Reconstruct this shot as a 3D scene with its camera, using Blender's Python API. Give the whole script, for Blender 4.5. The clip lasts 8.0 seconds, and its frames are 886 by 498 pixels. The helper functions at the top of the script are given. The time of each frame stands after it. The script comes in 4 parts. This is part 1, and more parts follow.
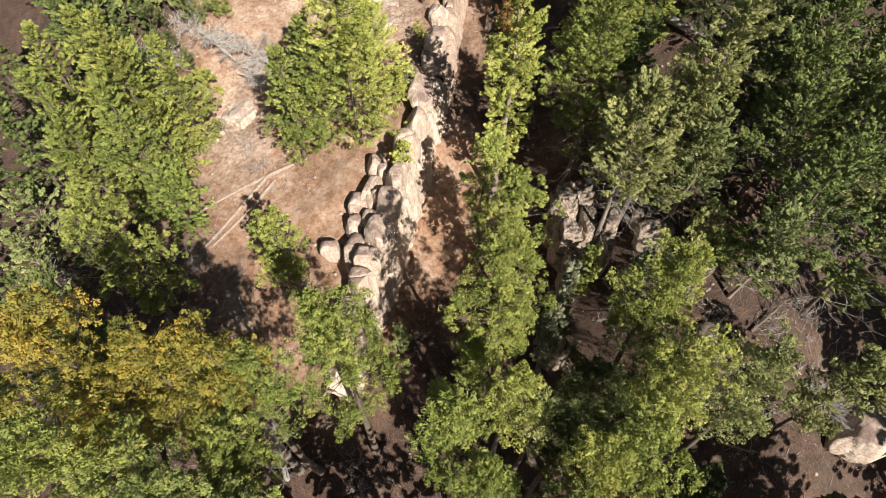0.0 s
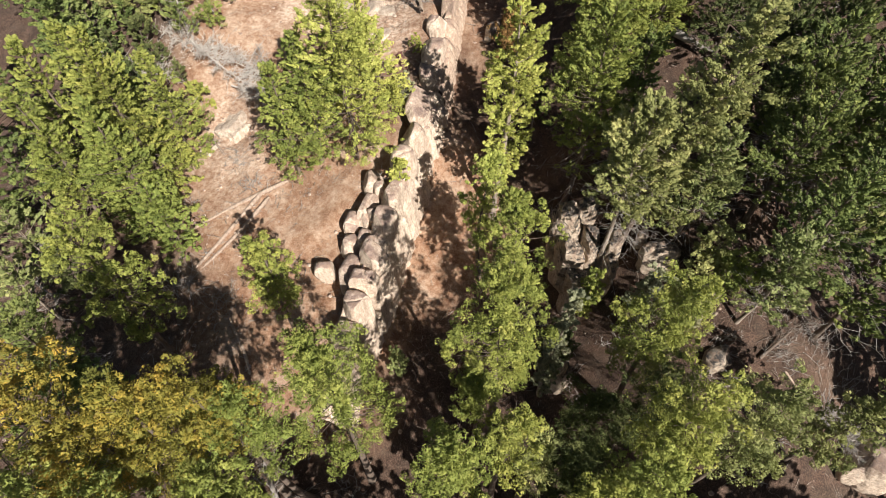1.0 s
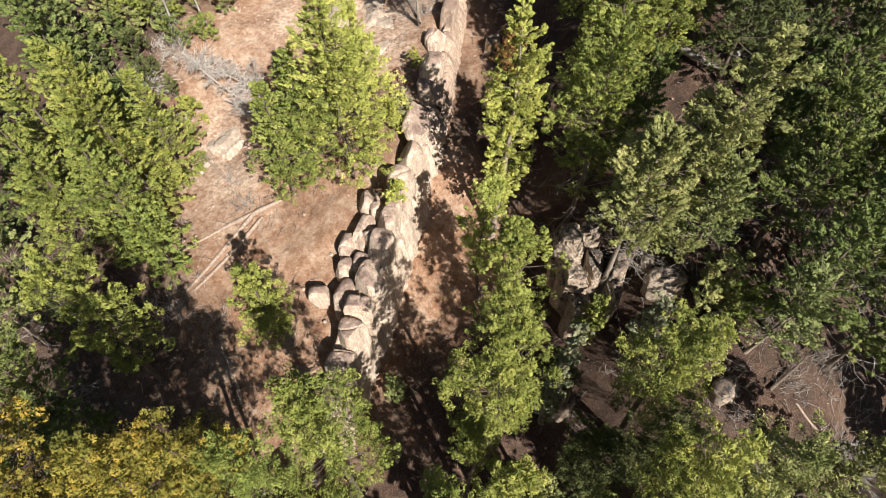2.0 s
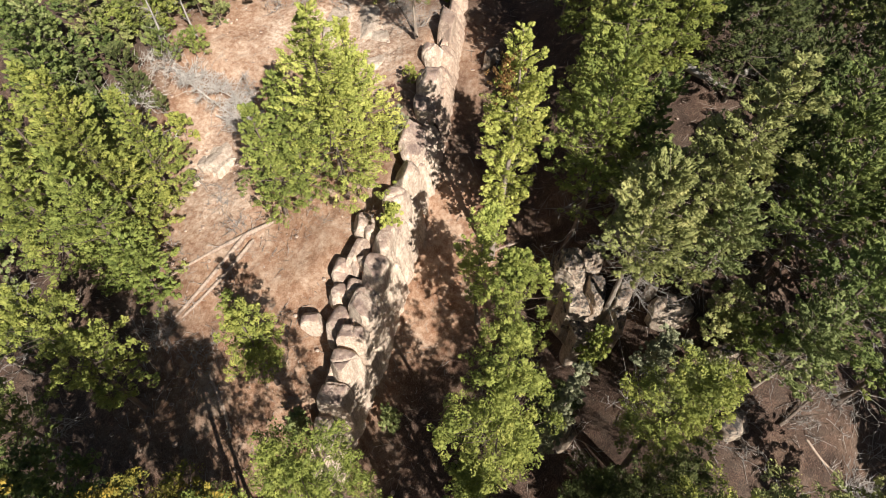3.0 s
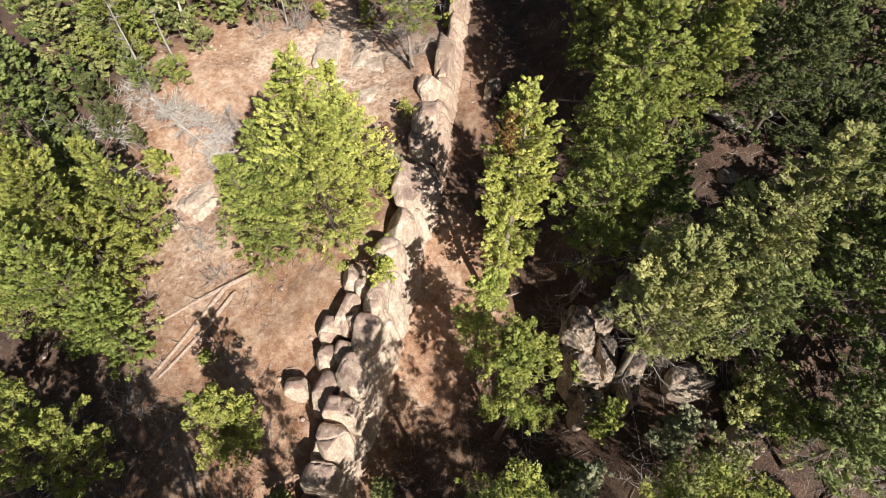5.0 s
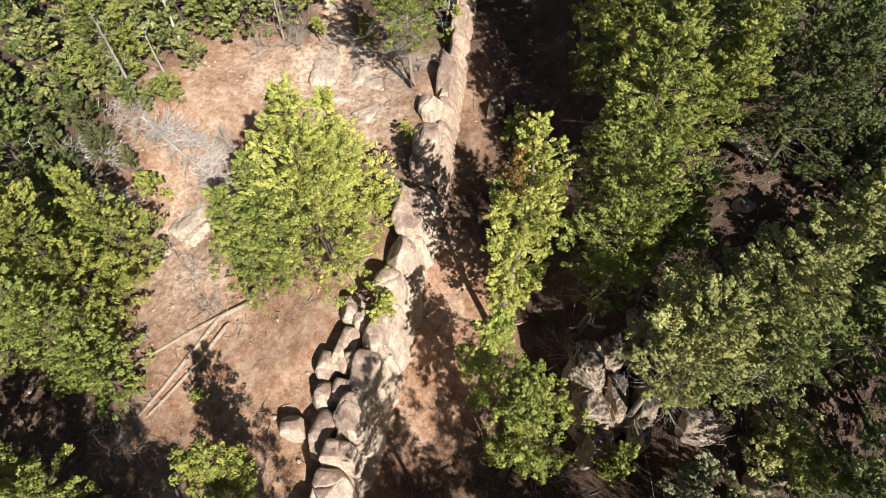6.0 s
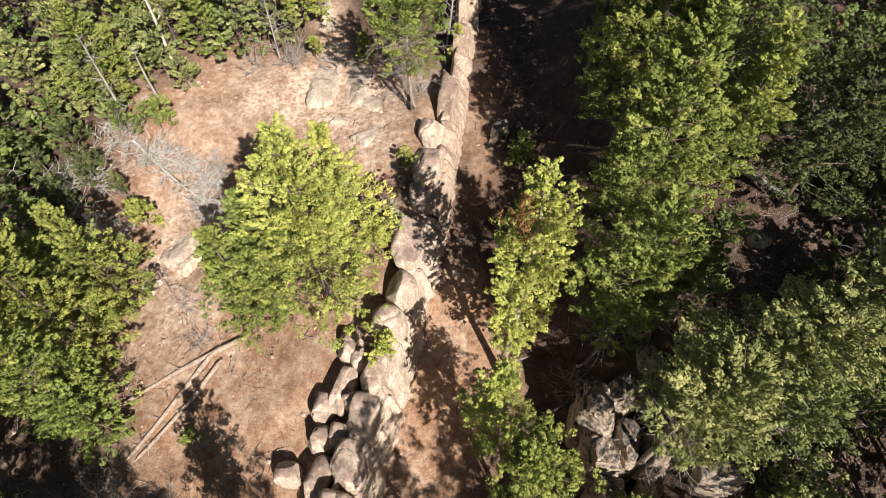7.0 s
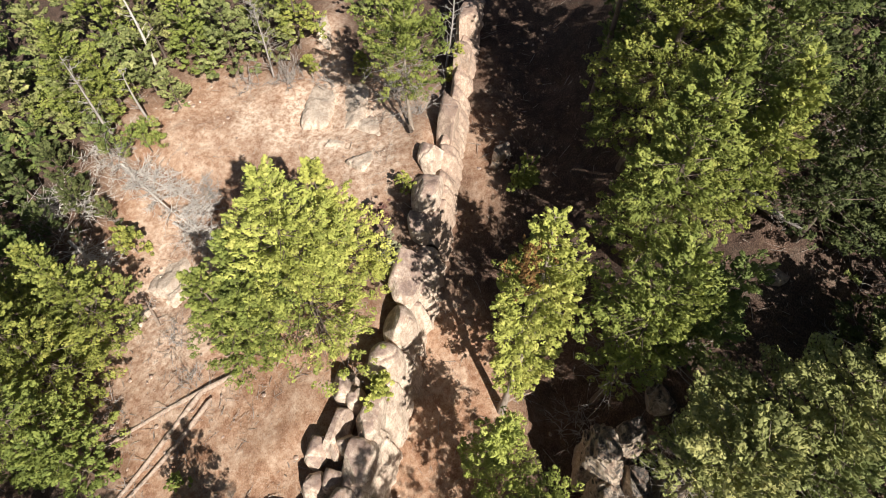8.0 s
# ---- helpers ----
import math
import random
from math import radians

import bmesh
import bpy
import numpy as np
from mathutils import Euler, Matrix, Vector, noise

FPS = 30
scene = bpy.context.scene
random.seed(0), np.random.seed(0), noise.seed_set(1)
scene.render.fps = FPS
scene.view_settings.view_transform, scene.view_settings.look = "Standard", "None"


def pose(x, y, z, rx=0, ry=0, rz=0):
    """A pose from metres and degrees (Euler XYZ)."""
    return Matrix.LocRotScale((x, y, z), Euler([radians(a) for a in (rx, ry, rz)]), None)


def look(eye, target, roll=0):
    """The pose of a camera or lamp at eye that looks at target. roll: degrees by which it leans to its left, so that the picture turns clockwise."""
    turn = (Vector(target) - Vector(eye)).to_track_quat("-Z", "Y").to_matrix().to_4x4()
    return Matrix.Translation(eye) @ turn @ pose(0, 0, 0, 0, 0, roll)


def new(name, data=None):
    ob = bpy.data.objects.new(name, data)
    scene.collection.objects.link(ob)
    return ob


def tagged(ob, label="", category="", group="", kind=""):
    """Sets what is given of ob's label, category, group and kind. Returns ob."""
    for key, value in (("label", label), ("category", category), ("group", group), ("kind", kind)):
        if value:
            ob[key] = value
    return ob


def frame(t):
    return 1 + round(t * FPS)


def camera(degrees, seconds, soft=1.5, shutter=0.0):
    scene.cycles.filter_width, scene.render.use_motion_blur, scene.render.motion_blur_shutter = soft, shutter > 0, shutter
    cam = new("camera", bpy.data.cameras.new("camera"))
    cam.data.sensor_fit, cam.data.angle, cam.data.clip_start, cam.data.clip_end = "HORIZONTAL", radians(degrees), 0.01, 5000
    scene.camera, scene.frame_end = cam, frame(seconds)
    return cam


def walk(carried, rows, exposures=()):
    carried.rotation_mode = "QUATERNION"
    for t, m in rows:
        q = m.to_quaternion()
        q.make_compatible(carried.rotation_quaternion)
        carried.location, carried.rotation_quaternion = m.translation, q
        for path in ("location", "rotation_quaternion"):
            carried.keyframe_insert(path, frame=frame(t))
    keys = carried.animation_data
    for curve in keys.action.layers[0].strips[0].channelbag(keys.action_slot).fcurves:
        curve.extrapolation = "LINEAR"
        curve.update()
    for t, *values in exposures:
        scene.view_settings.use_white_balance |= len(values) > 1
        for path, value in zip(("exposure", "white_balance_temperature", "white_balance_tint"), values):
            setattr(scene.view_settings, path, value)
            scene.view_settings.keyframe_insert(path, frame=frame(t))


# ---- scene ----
cam = camera(80.0, 8.0, soft=0.6)
METRES, EYE, TILT, LEAN, TURN = 15.5, 30.0, -53.7, 0.0, 0.0
ROWS = [
    (0.0, 0.0, 0.0, 0.0, 0.0, -0.0, 0.0),
    (0.5, 0.0044, 0.0348, 0.0454, -0.006, -0.011, 0.02),
    (1.0, 0.008, 0.0713, 0.0944, -0.011, -0.045, 0.03),
    (1.5, 0.0106, 0.1084, 0.1456, -0.011, -0.067, 0.04),
    (3.0, 0.0296, 0.2234, 0.3118, 0.028, -0.269, 0.04),
    (3.5, 0.0355, 0.2689, 0.3672, 0.028, -0.308, 0.04),
    (4.0, 0.0405, 0.3151, 0.4256, 0.039, -0.37, 0.03),
    (4.5, 0.0436, 0.3621, 0.4826, 0.039, -0.426, 0.03),
    (6.0, 0.0309, 0.4994, 0.6642, -0.006, -0.588, 0.05),
    (6.5, 0.0261, 0.5427, 0.73, 0.006, -0.644, 0.07),
    (7.0, 0.0255, 0.5863, 0.7966, 0.006, -0.672, 0.08),
    (7.5, 0.0273, 0.6314, 0.8612, 0.006, -0.694, 0.06),
    (8.0, 0.0269, 0.6763, 0.9218, 0.011, -0.734, 0.08),
]
walk(cam, [(t, pose(0, 0, EYE, TILT, LEAN, TURN) @ pose(METRES * x, METRES * y, METRES * z, 90 + pitch, roll, yaw)) for t, x, y, z, yaw, pitch, roll in ROWS],
     exposures=[(0.0, 0.66), (8.0, 0.66)])

# ---- sky and sun ----
SUN_UP, SUN_WAY = radians(40), Vector((0.51, -0.86, 0)).normalized()
sky_world = bpy.data.worlds.new("sky")
scene.world = sky_world
sky_world.use_nodes = True
_n = sky_world.node_tree.nodes
_sky = _n.new("ShaderNodeTexSky")
_sky.sky_type = "NISHITA"
_sky.sun_disc = False
_sky.sun_elevation = SUN_UP
_sky.sun_rotation = math.atan2(SUN_WAY.x, SUN_WAY.y)
_n["Background"].inputs["Strength"].default_value = 0.030
sky_world.node_tree.links.new(_sky.outputs["Color"], _n["Background"].inputs["Color"])
sun = new("sun", bpy.data.lights.new("sun", "SUN"))
sun.data.energy, sun.data.angle, sun.data.color = 5.0, radians(0.53), (1.0, 0.94, 0.87)
_s = SUN_WAY * math.cos(SUN_UP) + Vector((0, 0, math.sin(SUN_UP)))
sun.matrix_world = look(_s * 100, (0, 0, 0))


# ---- materials ----
def nodes_of(name):
    m = bpy.data.materials.new(name)
    m.use_nodes = True
    return m, m.node_tree.nodes, m.node_tree.links, m.node_tree.nodes["Principled BSDF"]


def noise_tex(nodes, links, scale, detail=4.0, rough=0.6, stretch=None):
    co = nodes.new("ShaderNodeTexCoord")
    tex = nodes.new("ShaderNodeTexNoise")
    tex.inputs["Scale"].default_value, tex.inputs["Detail"].default_value, tex.inputs["Roughness"].default_value = scale, detail, rough
    if stretch:
        mp = nodes.new("ShaderNodeMapping")
        mp.inputs["Scale"].default_value = stretch
        links.new(co.outputs["Object"], mp.inputs["Vector"])
        links.new(mp.outputs["Vector"], tex.inputs["Vector"])
    else:
        links.new(co.outputs["Object"], tex.inputs["Vector"])
    return tex.outputs["Fac"]


def ramp(nodes, links, fac, stops):
    r = nodes.new("ShaderNodeValToRGB")
    el = r.color_ramp.elements
    while len(el) < len(stops):
        el.new(0.5)
    for e, (p, c) in zip(el, stops):
        e.position, e.color = p, (*c, 1) if len(c) == 3 else c
    links.new(fac, r.inputs["Fac"])
    return r.outputs["Color"]


def mix(nodes, links, fac, a, b, blend="MIX"):
    m = nodes.new("ShaderNodeMix")
    m.data_type, m.blend_type = "RGBA", blend
    for v, s in ((fac, m.inputs["Factor"]), (a, m.inputs["A"]), (b, m.inputs["B"])):
        if isinstance(v, bpy.types.NodeSocket):
            links.new(v, s)
        else:
            s.default_value = v if isinstance(v, float) else (*v, 1)
    return m.outputs["Result"]


def bump(nodes, links, bsdf, height, strength, distance):
    b = nodes.new("ShaderNodeBump")
    b.inputs["Strength"].default_value, b.inputs["Distance"].default_value = strength, distance
    links.new(height, b.inputs["Height"])
    links.new(b.outputs["Normal"], bsdf.inputs["Normal"])


def attr(nodes, name):
    a = nodes.new("ShaderNodeAttribute")
    a.attribute_name = name
    return a.outputs["Fac"]


def soil_material():
    m, n, l, b = nodes_of("forest_soil")
    big = noise_tex(n, l, 0.45, 5, 0.6)
    fine = noise_tex(n, l, 3.0, 6, 0.72)
    speck = noise_tex(n, l, 17.0, 4, 0.75, (1.0, 0.55, 1.0))
    soil = ramp(n, l, big, [(0.35, (0.215, 0.098, 0.046)), (0.5, (0.345, 0.192, 0.112)), (0.65, (0.56, 0.405, 0.295))])
    grit = ramp(n, l, fine, [(0.36, (0.23, 0.12, 0.07)), (0.5, (0.36, 0.212, 0.132)), (0.64, (0.51, 0.366, 0.265))])
    c = mix(n, l, 0.55, soil, grit)
    patch = ramp(n, l, noise_tex(n, l, 1.3, 5, 0.7), [(0.40, (0.78, 0.70, 0.64)), (0.5, (0.97, 1.0, 1.0)), (0.60, (1.14, 1.22, 1.26))])
    c = mix(n, l, 1.0, c, patch, "MULTIPLY")
    sand = ramp(n, l, fine, [(0.38, (0.32, 0.19, 0.12)), (0.5, (0.60, 0.44, 0.325)), (0.62, (0.76, 0.64, 0.51))])
    bare = mix(n, l, 1.0, attr(n, "bare"), ramp(n, l, big, [(0.38, (0.4,) * 3), (0.58, (1.0,) * 3)]), "MULTIPLY")
    c = mix(n, l, bare, c, sand)
    # needle litter, coloured near black so that it carries the forest shade too
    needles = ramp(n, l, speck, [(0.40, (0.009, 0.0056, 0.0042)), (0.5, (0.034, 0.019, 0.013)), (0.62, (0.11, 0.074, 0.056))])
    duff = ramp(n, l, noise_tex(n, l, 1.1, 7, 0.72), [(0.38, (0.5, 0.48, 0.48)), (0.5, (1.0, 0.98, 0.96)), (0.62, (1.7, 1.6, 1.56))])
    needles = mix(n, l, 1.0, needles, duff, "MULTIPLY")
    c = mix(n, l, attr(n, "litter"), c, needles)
    twig = ramp(n, l, speck, [(0.55, (0, 0, 0)), (0.62, (0.35,) * 3)])
    c = mix(n, l, twig, c, mix(n, l, attr(n, "litter"), (0.52, 0.41, 0.33), (0.14, 0.105, 0.088)))
    pit = ramp(n, l, speck, [(0.38, (0.62,) * 3), (0.45, (1.0,) * 3)])
    c = mix(n, l, 1.0, c, pit, "MULTIPLY")
    l.new(c, b.inputs["Base Color"])
    b.inputs["Roughness"].default_value = 0.95
    rub = mix(n, l, 0.5, fine, speck)
    bump(n, l, b, rub, 0.8, 0.13)
    return m


def rock_material(name, pale=(0.79, 0.665, 0.53), mid=(0.58, 0.44, 0.33), dark=(0.205, 0.142, 0.118), stain=0.92, grain=0.8):
    """Sandstone: cream where fresh, with a brown-grey patina where lichen has settled, and run-off streaks down the sides."""
    m, n, l, b = nodes_of(name)
    big = noise_tex(n, l, grain, 6, 0.62)
    fine = noise_tex(n, l, 5.5, 7, 0.78)
    streak = noise_tex(n, l, 1.0, 5, 0.65, (3.4, 3.4, 0.3))
    geo = n.new("ShaderNodeNewGeometry")
    xyz = n.new("ShaderNodeSeparateXYZ")
    l.new(geo.outputs["True Normal"], xyz.inputs["Vector"])
    c = ramp(n, l, fine, [(0.40, tuple(0.8 * p for p in mid)), (0.5, tuple(0.5 * (p + q) for p, q in zip(pale, mid))), (0.58, pale)])
    crust = ramp(n, l, xyz.outputs["Z"], [(0.2, (0.25,) * 3), (0.75, (1.0,) * 3)])
    worn = ramp(n, l, noise_tex(n, l, 2.2, 5, 0.65), [(0.40, (0.5,) * 3), (0.56, (1.0,) * 3)])
    top = mix(n, l, 1.0, ramp(n, l, xyz.outputs["Z"], [(0.52, (0, 0, 0)), (0.88, (stain,) * 3)]), worn, "MULTIPLY")
    c = mix(n, l, top, c, tuple(1.5 * v for v in dark))
    lichen = mix(n, l, 1.0, ramp(n, l, big, [(0.455, (0, 0, 0)), (0.535, (stain,) * 3)]), crust, "MULTIPLY")
    lichen = mix(n, l, 1.0, lichen, ramp(n, l, fine, [(0.42, (0.35,) * 3), (0.54, (1,) * 3)]), "MULTIPLY")
    c = mix(n, l, lichen, c, dark)
    c = mix(n, l, ramp(n, l, streak, [(0.51, (0, 0, 0)), (0.58, (0.42,) * 3)]), c, (0.30, 0.20, 0.14))
    pit = ramp(n, l, noise_tex(n, l, 13.0, 3, 0.7), [(0.38, (0.74,) * 3), (0.46, (1.0,) * 3)])
    c = mix(n, l, 1.0, c, pit, "MULTIPLY")
    l.new(c, b.inputs["Base Color"])
    b.inputs["Roughness"].default_value = 0.92
    bump(n, l, b, fine, 0.6, 0.09)
    return m


def wood_material(name, a, c, scale=6.0):
    m, n, l, b = nodes_of(name)
    g = noise_tex(n, l, scale, 5, 0.7, (1.0, 1.0, 0.18))
    l.new(ramp(n, l, g, [(0.3, a), (0.68, c)]), b.inputs["Base Color"])
    b.inputs["Roughness"].default_value = 0.9
    bump(n, l, b, g, 0.6, 0.04)
    return m


def leaf_material(name, dark, light, tip):
    """Small leaves and needle sprays: dull front, some light let through."""
    m, n, l, b = nodes_of(name)
    info = n.new("ShaderNodeObjectInfo")
    c = ramp(n, l, attr(n, "tint"), [(0.05, dark), (0.55, light), (0.97, tip)])
    shade = ramp(n, l, info.outputs["Random"], [(0.0, (0.86, 0.92, 0.9)), (1.0, (1.1, 1.05, 1.0))])
    c = mix(n, l, 1.0, c, shade, "MULTIPLY")
    l.new(c, b.inputs["Base Color"])
    b.inputs["Roughness"].default_value = 0.75
    b.inputs["Specular IOR Level"].default_value = 0.25
    t = n.new("ShaderNodeBsdfTranslucent")
    l.new(c, t.inputs["Color"])
    x = n.new("ShaderNodeMixShader")
    x.inputs["Fac"].default_value = 0.08
    l.new(b.outputs["BSDF"], x.inputs[1])
    l.new(t.outputs["BSDF"], x.inputs[2])
    l.new(x.outputs["Shader"], n["Material Output"].inputs["Surface"])
    return m


SOIL = soil_material()
SANDSTONE = rock_material("sandstone")
PALE_ROCK = rock_material("bare_sandstone", (0.73, 0.63, 0.51), (0.57, 0.455, 0.345), (0.25, 0.19, 0.15), 0.35)
TAN_ROCK = rock_material("tan_sandstone", (0.60, 0.465, 0.355), (0.44, 0.315, 0.232), (0.20, 0.138, 0.11), 0.8)
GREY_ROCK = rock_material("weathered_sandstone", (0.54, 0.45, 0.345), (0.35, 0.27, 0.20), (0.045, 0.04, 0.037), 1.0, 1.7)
BARK = wood_material("bark", (0.076, 0.055, 0.042), (0.218, 0.168, 0.130))
PALE_BARK = wood_material("pale_bark", (0.185, 0.143, 0.109), (0.403, 0.336, 0.269))
PALE_DEAD = wood_material("sun_bleached_wood", (0.40, 0.36, 0.32), (0.72, 0.67, 0.61))
STICK = wood_material("weathered_stick", (0.16, 0.13, 0.105), (0.45, 0.39, 0.335))
DEAD_WOOD = wood_material("bleached_wood", (0.202, 0.181, 0.164), (0.470, 0.428, 0.386))
LOG_WOOD = wood_material("log_wood", (0.218, 0.151, 0.109), (0.504, 0.395, 0.311))
LEAF = {
    "green": leaf_material("needles_green", (0.087, 0.114, 0.037), (0.162, 0.203, 0.059), (0.272, 0.299, 0.088)),
    "fir": leaf_material("needles_fir", (0.128, 0.157, 0.041), (0.238, 0.273, 0.064), (0.370, 0.385, 0.099)),
    "yellow": leaf_material("needles_yellow", (0.154, 0.178, 0.043), (0.284, 0.307, 0.071), (0.435, 0.421, 0.110)),
    "orange": leaf_material("leaves_autumn", (0.150, 0.146, 0.032), (0.285, 0.243, 0.046), (0.465, 0.318, 0.060)),
    "olive": leaf_material("needles_olive", (0.133, 0.152, 0.054), (0.253, 0.278, 0.101), (0.419, 0.417, 0.167)),
    # darker copy of the green needles, with shade put into the colour
    "dark": leaf_material("needles_shaded", (0.052, 0.066, 0.024), (0.098, 0.118, 0.041), (0.165, 0.180, 0.064)),
    "sage": leaf_material("leaves_sage", (0.174, 0.174, 0.107), (0.289, 0.290, 0.175), (0.462, 0.434, 0.268)),
    "rust": leaf_material("needles_rust", (0.070, 0.036, 0.032), (0.150, 0.078, 0.066), (0.220, 0.120, 0.098)),
    "gold": leaf_material("needles_gold", (0.230, 0.254, 0.062), (0.402, 0.423, 0.100), (0.579, 0.559, 0.161)),
    "amber": leaf_material("needles_amber", (0.06, 0.035, 0.015), (0.22, 0.125, 0.045), (0.36, 0.21, 0.07)),
}


# ---- lie of the land ----
def step(a, b, v):
    t = np.clip((v - a) / (b - a), 0, 1)
    return t * t * (3 - 2 * t)


def foot_line(y):
    """x of the eastern foot of the rock ridge."""
    y = np.clip(y, 0, 70)
    return -9.1 + 0.27 * y - 0.12 * np.maximum(0, y - 37) - 0.55 * step(23, 16, y)


def land(x, y):
    """Height of the ground, without its small bumps."""
    x, y = np.asarray(x, float), np.asarray(y, float)
    yy = 30 + 62 * np.tanh((y - 30) / 62)
    away = foot_line(y) - x
    bank = np.interp(y, [12, 22, 30, 37, 42, 45, 48.5, 53], [0.7, 1.2, 1.45, 2.1, 2.6, 2.3, 0.9, 0.0]) * np.exp(-((np.maximum(away, 0) / 7.5) ** 2)) * (0.4 + 0.6 * step(1.2, 3.4, away))
    west = -6.0 + 0.215 * yy + bank - 1.0 * step(13, 20, away) * step(46, 40, y) - 0.8 * np.exp(-(((y - 38) / 6) ** 2)) * step(-11, -17, x) - 2.0 * step(-24, -60, x)
    valley = -12.5 + 0.37 * yy
    east = valley + 4.6 * step(6.5, 14, x) * step(2, 18, y) + 3.0 * step(9, 18, x) - 3.0 * step(20, 30, x)
    foot = foot_line(y)
    wide = 1.8 + 0.5 * np.maximum(0, 20 - y)
    t = np.clip((foot + 0.2 - x) / wide, 0, 1)
    t = t * t * (3 - 2 * t)
    return east * (1 - t) + west * t


def ground_at(x, y):
    return float(land(x, y))


def link_mesh(name, verts, faces, material, parent=None, smooth=True, tint=None):
    """One mesh object out of arrays of vertices and of faces with one count of corners."""
    verts, faces = np.asarray(verts, np.float32), np.asarray(faces, np.int32)
    me = bpy.data.meshes.new(name)
    k = faces.shape[1]
    me.vertices.add(len(verts))
    me.vertices.foreach_set("co", verts.ravel())
    me.loops.add(faces.size)
    me.loops.foreach_set("vertex_index", faces.ravel())
    me.polygons.add(len(faces))
    me.polygons.foreach_set("loop_start", np.arange(0, faces.size, k, dtype=np.int32))
    me.polygons.foreach_set("use_smooth", np.full(len(faces), smooth))
    for key, values in (tint or {}).items():
        me.attributes.new(key, "FLOAT", "POINT").data.foreach_set("value", np.asarray(values, np.float32))
    me.materials.append(material)
    me.update(calc_edges=True)
    ob = new(name, me)
    if parent is not None:
        ob.parent = parent
    return ob


def thing(name, loc, label, category, group="", turn=0.0):
    e = new(name)
    e.empty_display_size = 0.2
    e.matrix_basis = pose(*loc, 0, 0, turn)
    return tagged(e, label, category, group)


def spaced(fine_from, fine_to, fine, far):
    """Coordinates close together in the middle and wider and wider apart outside."""
    mid = list(np.arange(fine_from, fine_to + fine / 2, fine))
    gap, lo, hi = fine, [fine_from], [fine_to]
    while hi[-1] < far:
        gap *= 1.35
        hi.append(hi[-1] + gap)
        lo.append(lo[-1] - gap)
    return np.array(lo[:0:-1] + mid + hi[1:])


def field(x, y, scale, seed=0.0):
    return np.array([noise.noise((a * scale + seed, b * scale - seed, seed)) for a, b in zip(x.ravel(), y.ravel())]).reshape(x.shape)


def blob(x, y, cx, cy, rx, ry):
    return np.exp(-(((x - cx) / rx) ** 2) - ((y - cy) / ry) ** 2)


def build_ground():
    xs, ys = spaced(-36, 34, 0.38, 900), spaced(3, 62, 0.38, 900)
    x, y = np.meshgrid(xs, ys)
    z = land(x, y)
    near = step(60, 40, np.abs(x)) * step(90, 70, np.abs(y - 30))
    z += near * (0.35 * field(x, y, 0.22, 3.1) + 0.16 * field(x, y, 0.7, 8.7) + 0.06 * field(x, y, 2.1, 5.5))
    # sandy bedrock laid bare, soil of the clearing, needle litter under the trees that also paints in shade
    bare = blob(x, y, -17.5, 37, 2.2, 5) + blob(x, y, -16, 31, 3, 3) * 0.5 + 1.2 * blob(x, y, -6, 47, 5, 3.4) + 0.7 * blob(x, y, -4.5, 42.5, 2.5, 3) + 0.8 * blob(x, y, -12, 48, 5, 3) + blob(x, y, -8.5, 56, 1.5, 5)
    # patches kept free of litter, cut back where the floor lies in shade
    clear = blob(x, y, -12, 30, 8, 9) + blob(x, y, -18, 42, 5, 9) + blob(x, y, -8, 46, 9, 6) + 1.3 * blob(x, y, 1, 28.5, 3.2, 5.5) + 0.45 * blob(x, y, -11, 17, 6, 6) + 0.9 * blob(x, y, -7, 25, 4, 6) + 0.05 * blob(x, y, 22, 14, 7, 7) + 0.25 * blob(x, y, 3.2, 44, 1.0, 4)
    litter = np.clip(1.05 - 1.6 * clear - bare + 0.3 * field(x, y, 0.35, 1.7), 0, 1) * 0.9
    ny, nx = x.shape
    i = (np.arange(ny - 1)[:, None] * nx + np.arange(nx - 1)[None, :]).ravel()
    faces = np.stack([i, i + 1, i + nx + 1, i + nx], 1)
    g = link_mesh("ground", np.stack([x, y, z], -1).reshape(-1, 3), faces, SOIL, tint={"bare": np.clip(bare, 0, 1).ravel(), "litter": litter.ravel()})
    return tagged(g, "reddish brown forest soil with bare sandy patches and needle litter darkened for shade", "ground", kind="structure")


build_ground()


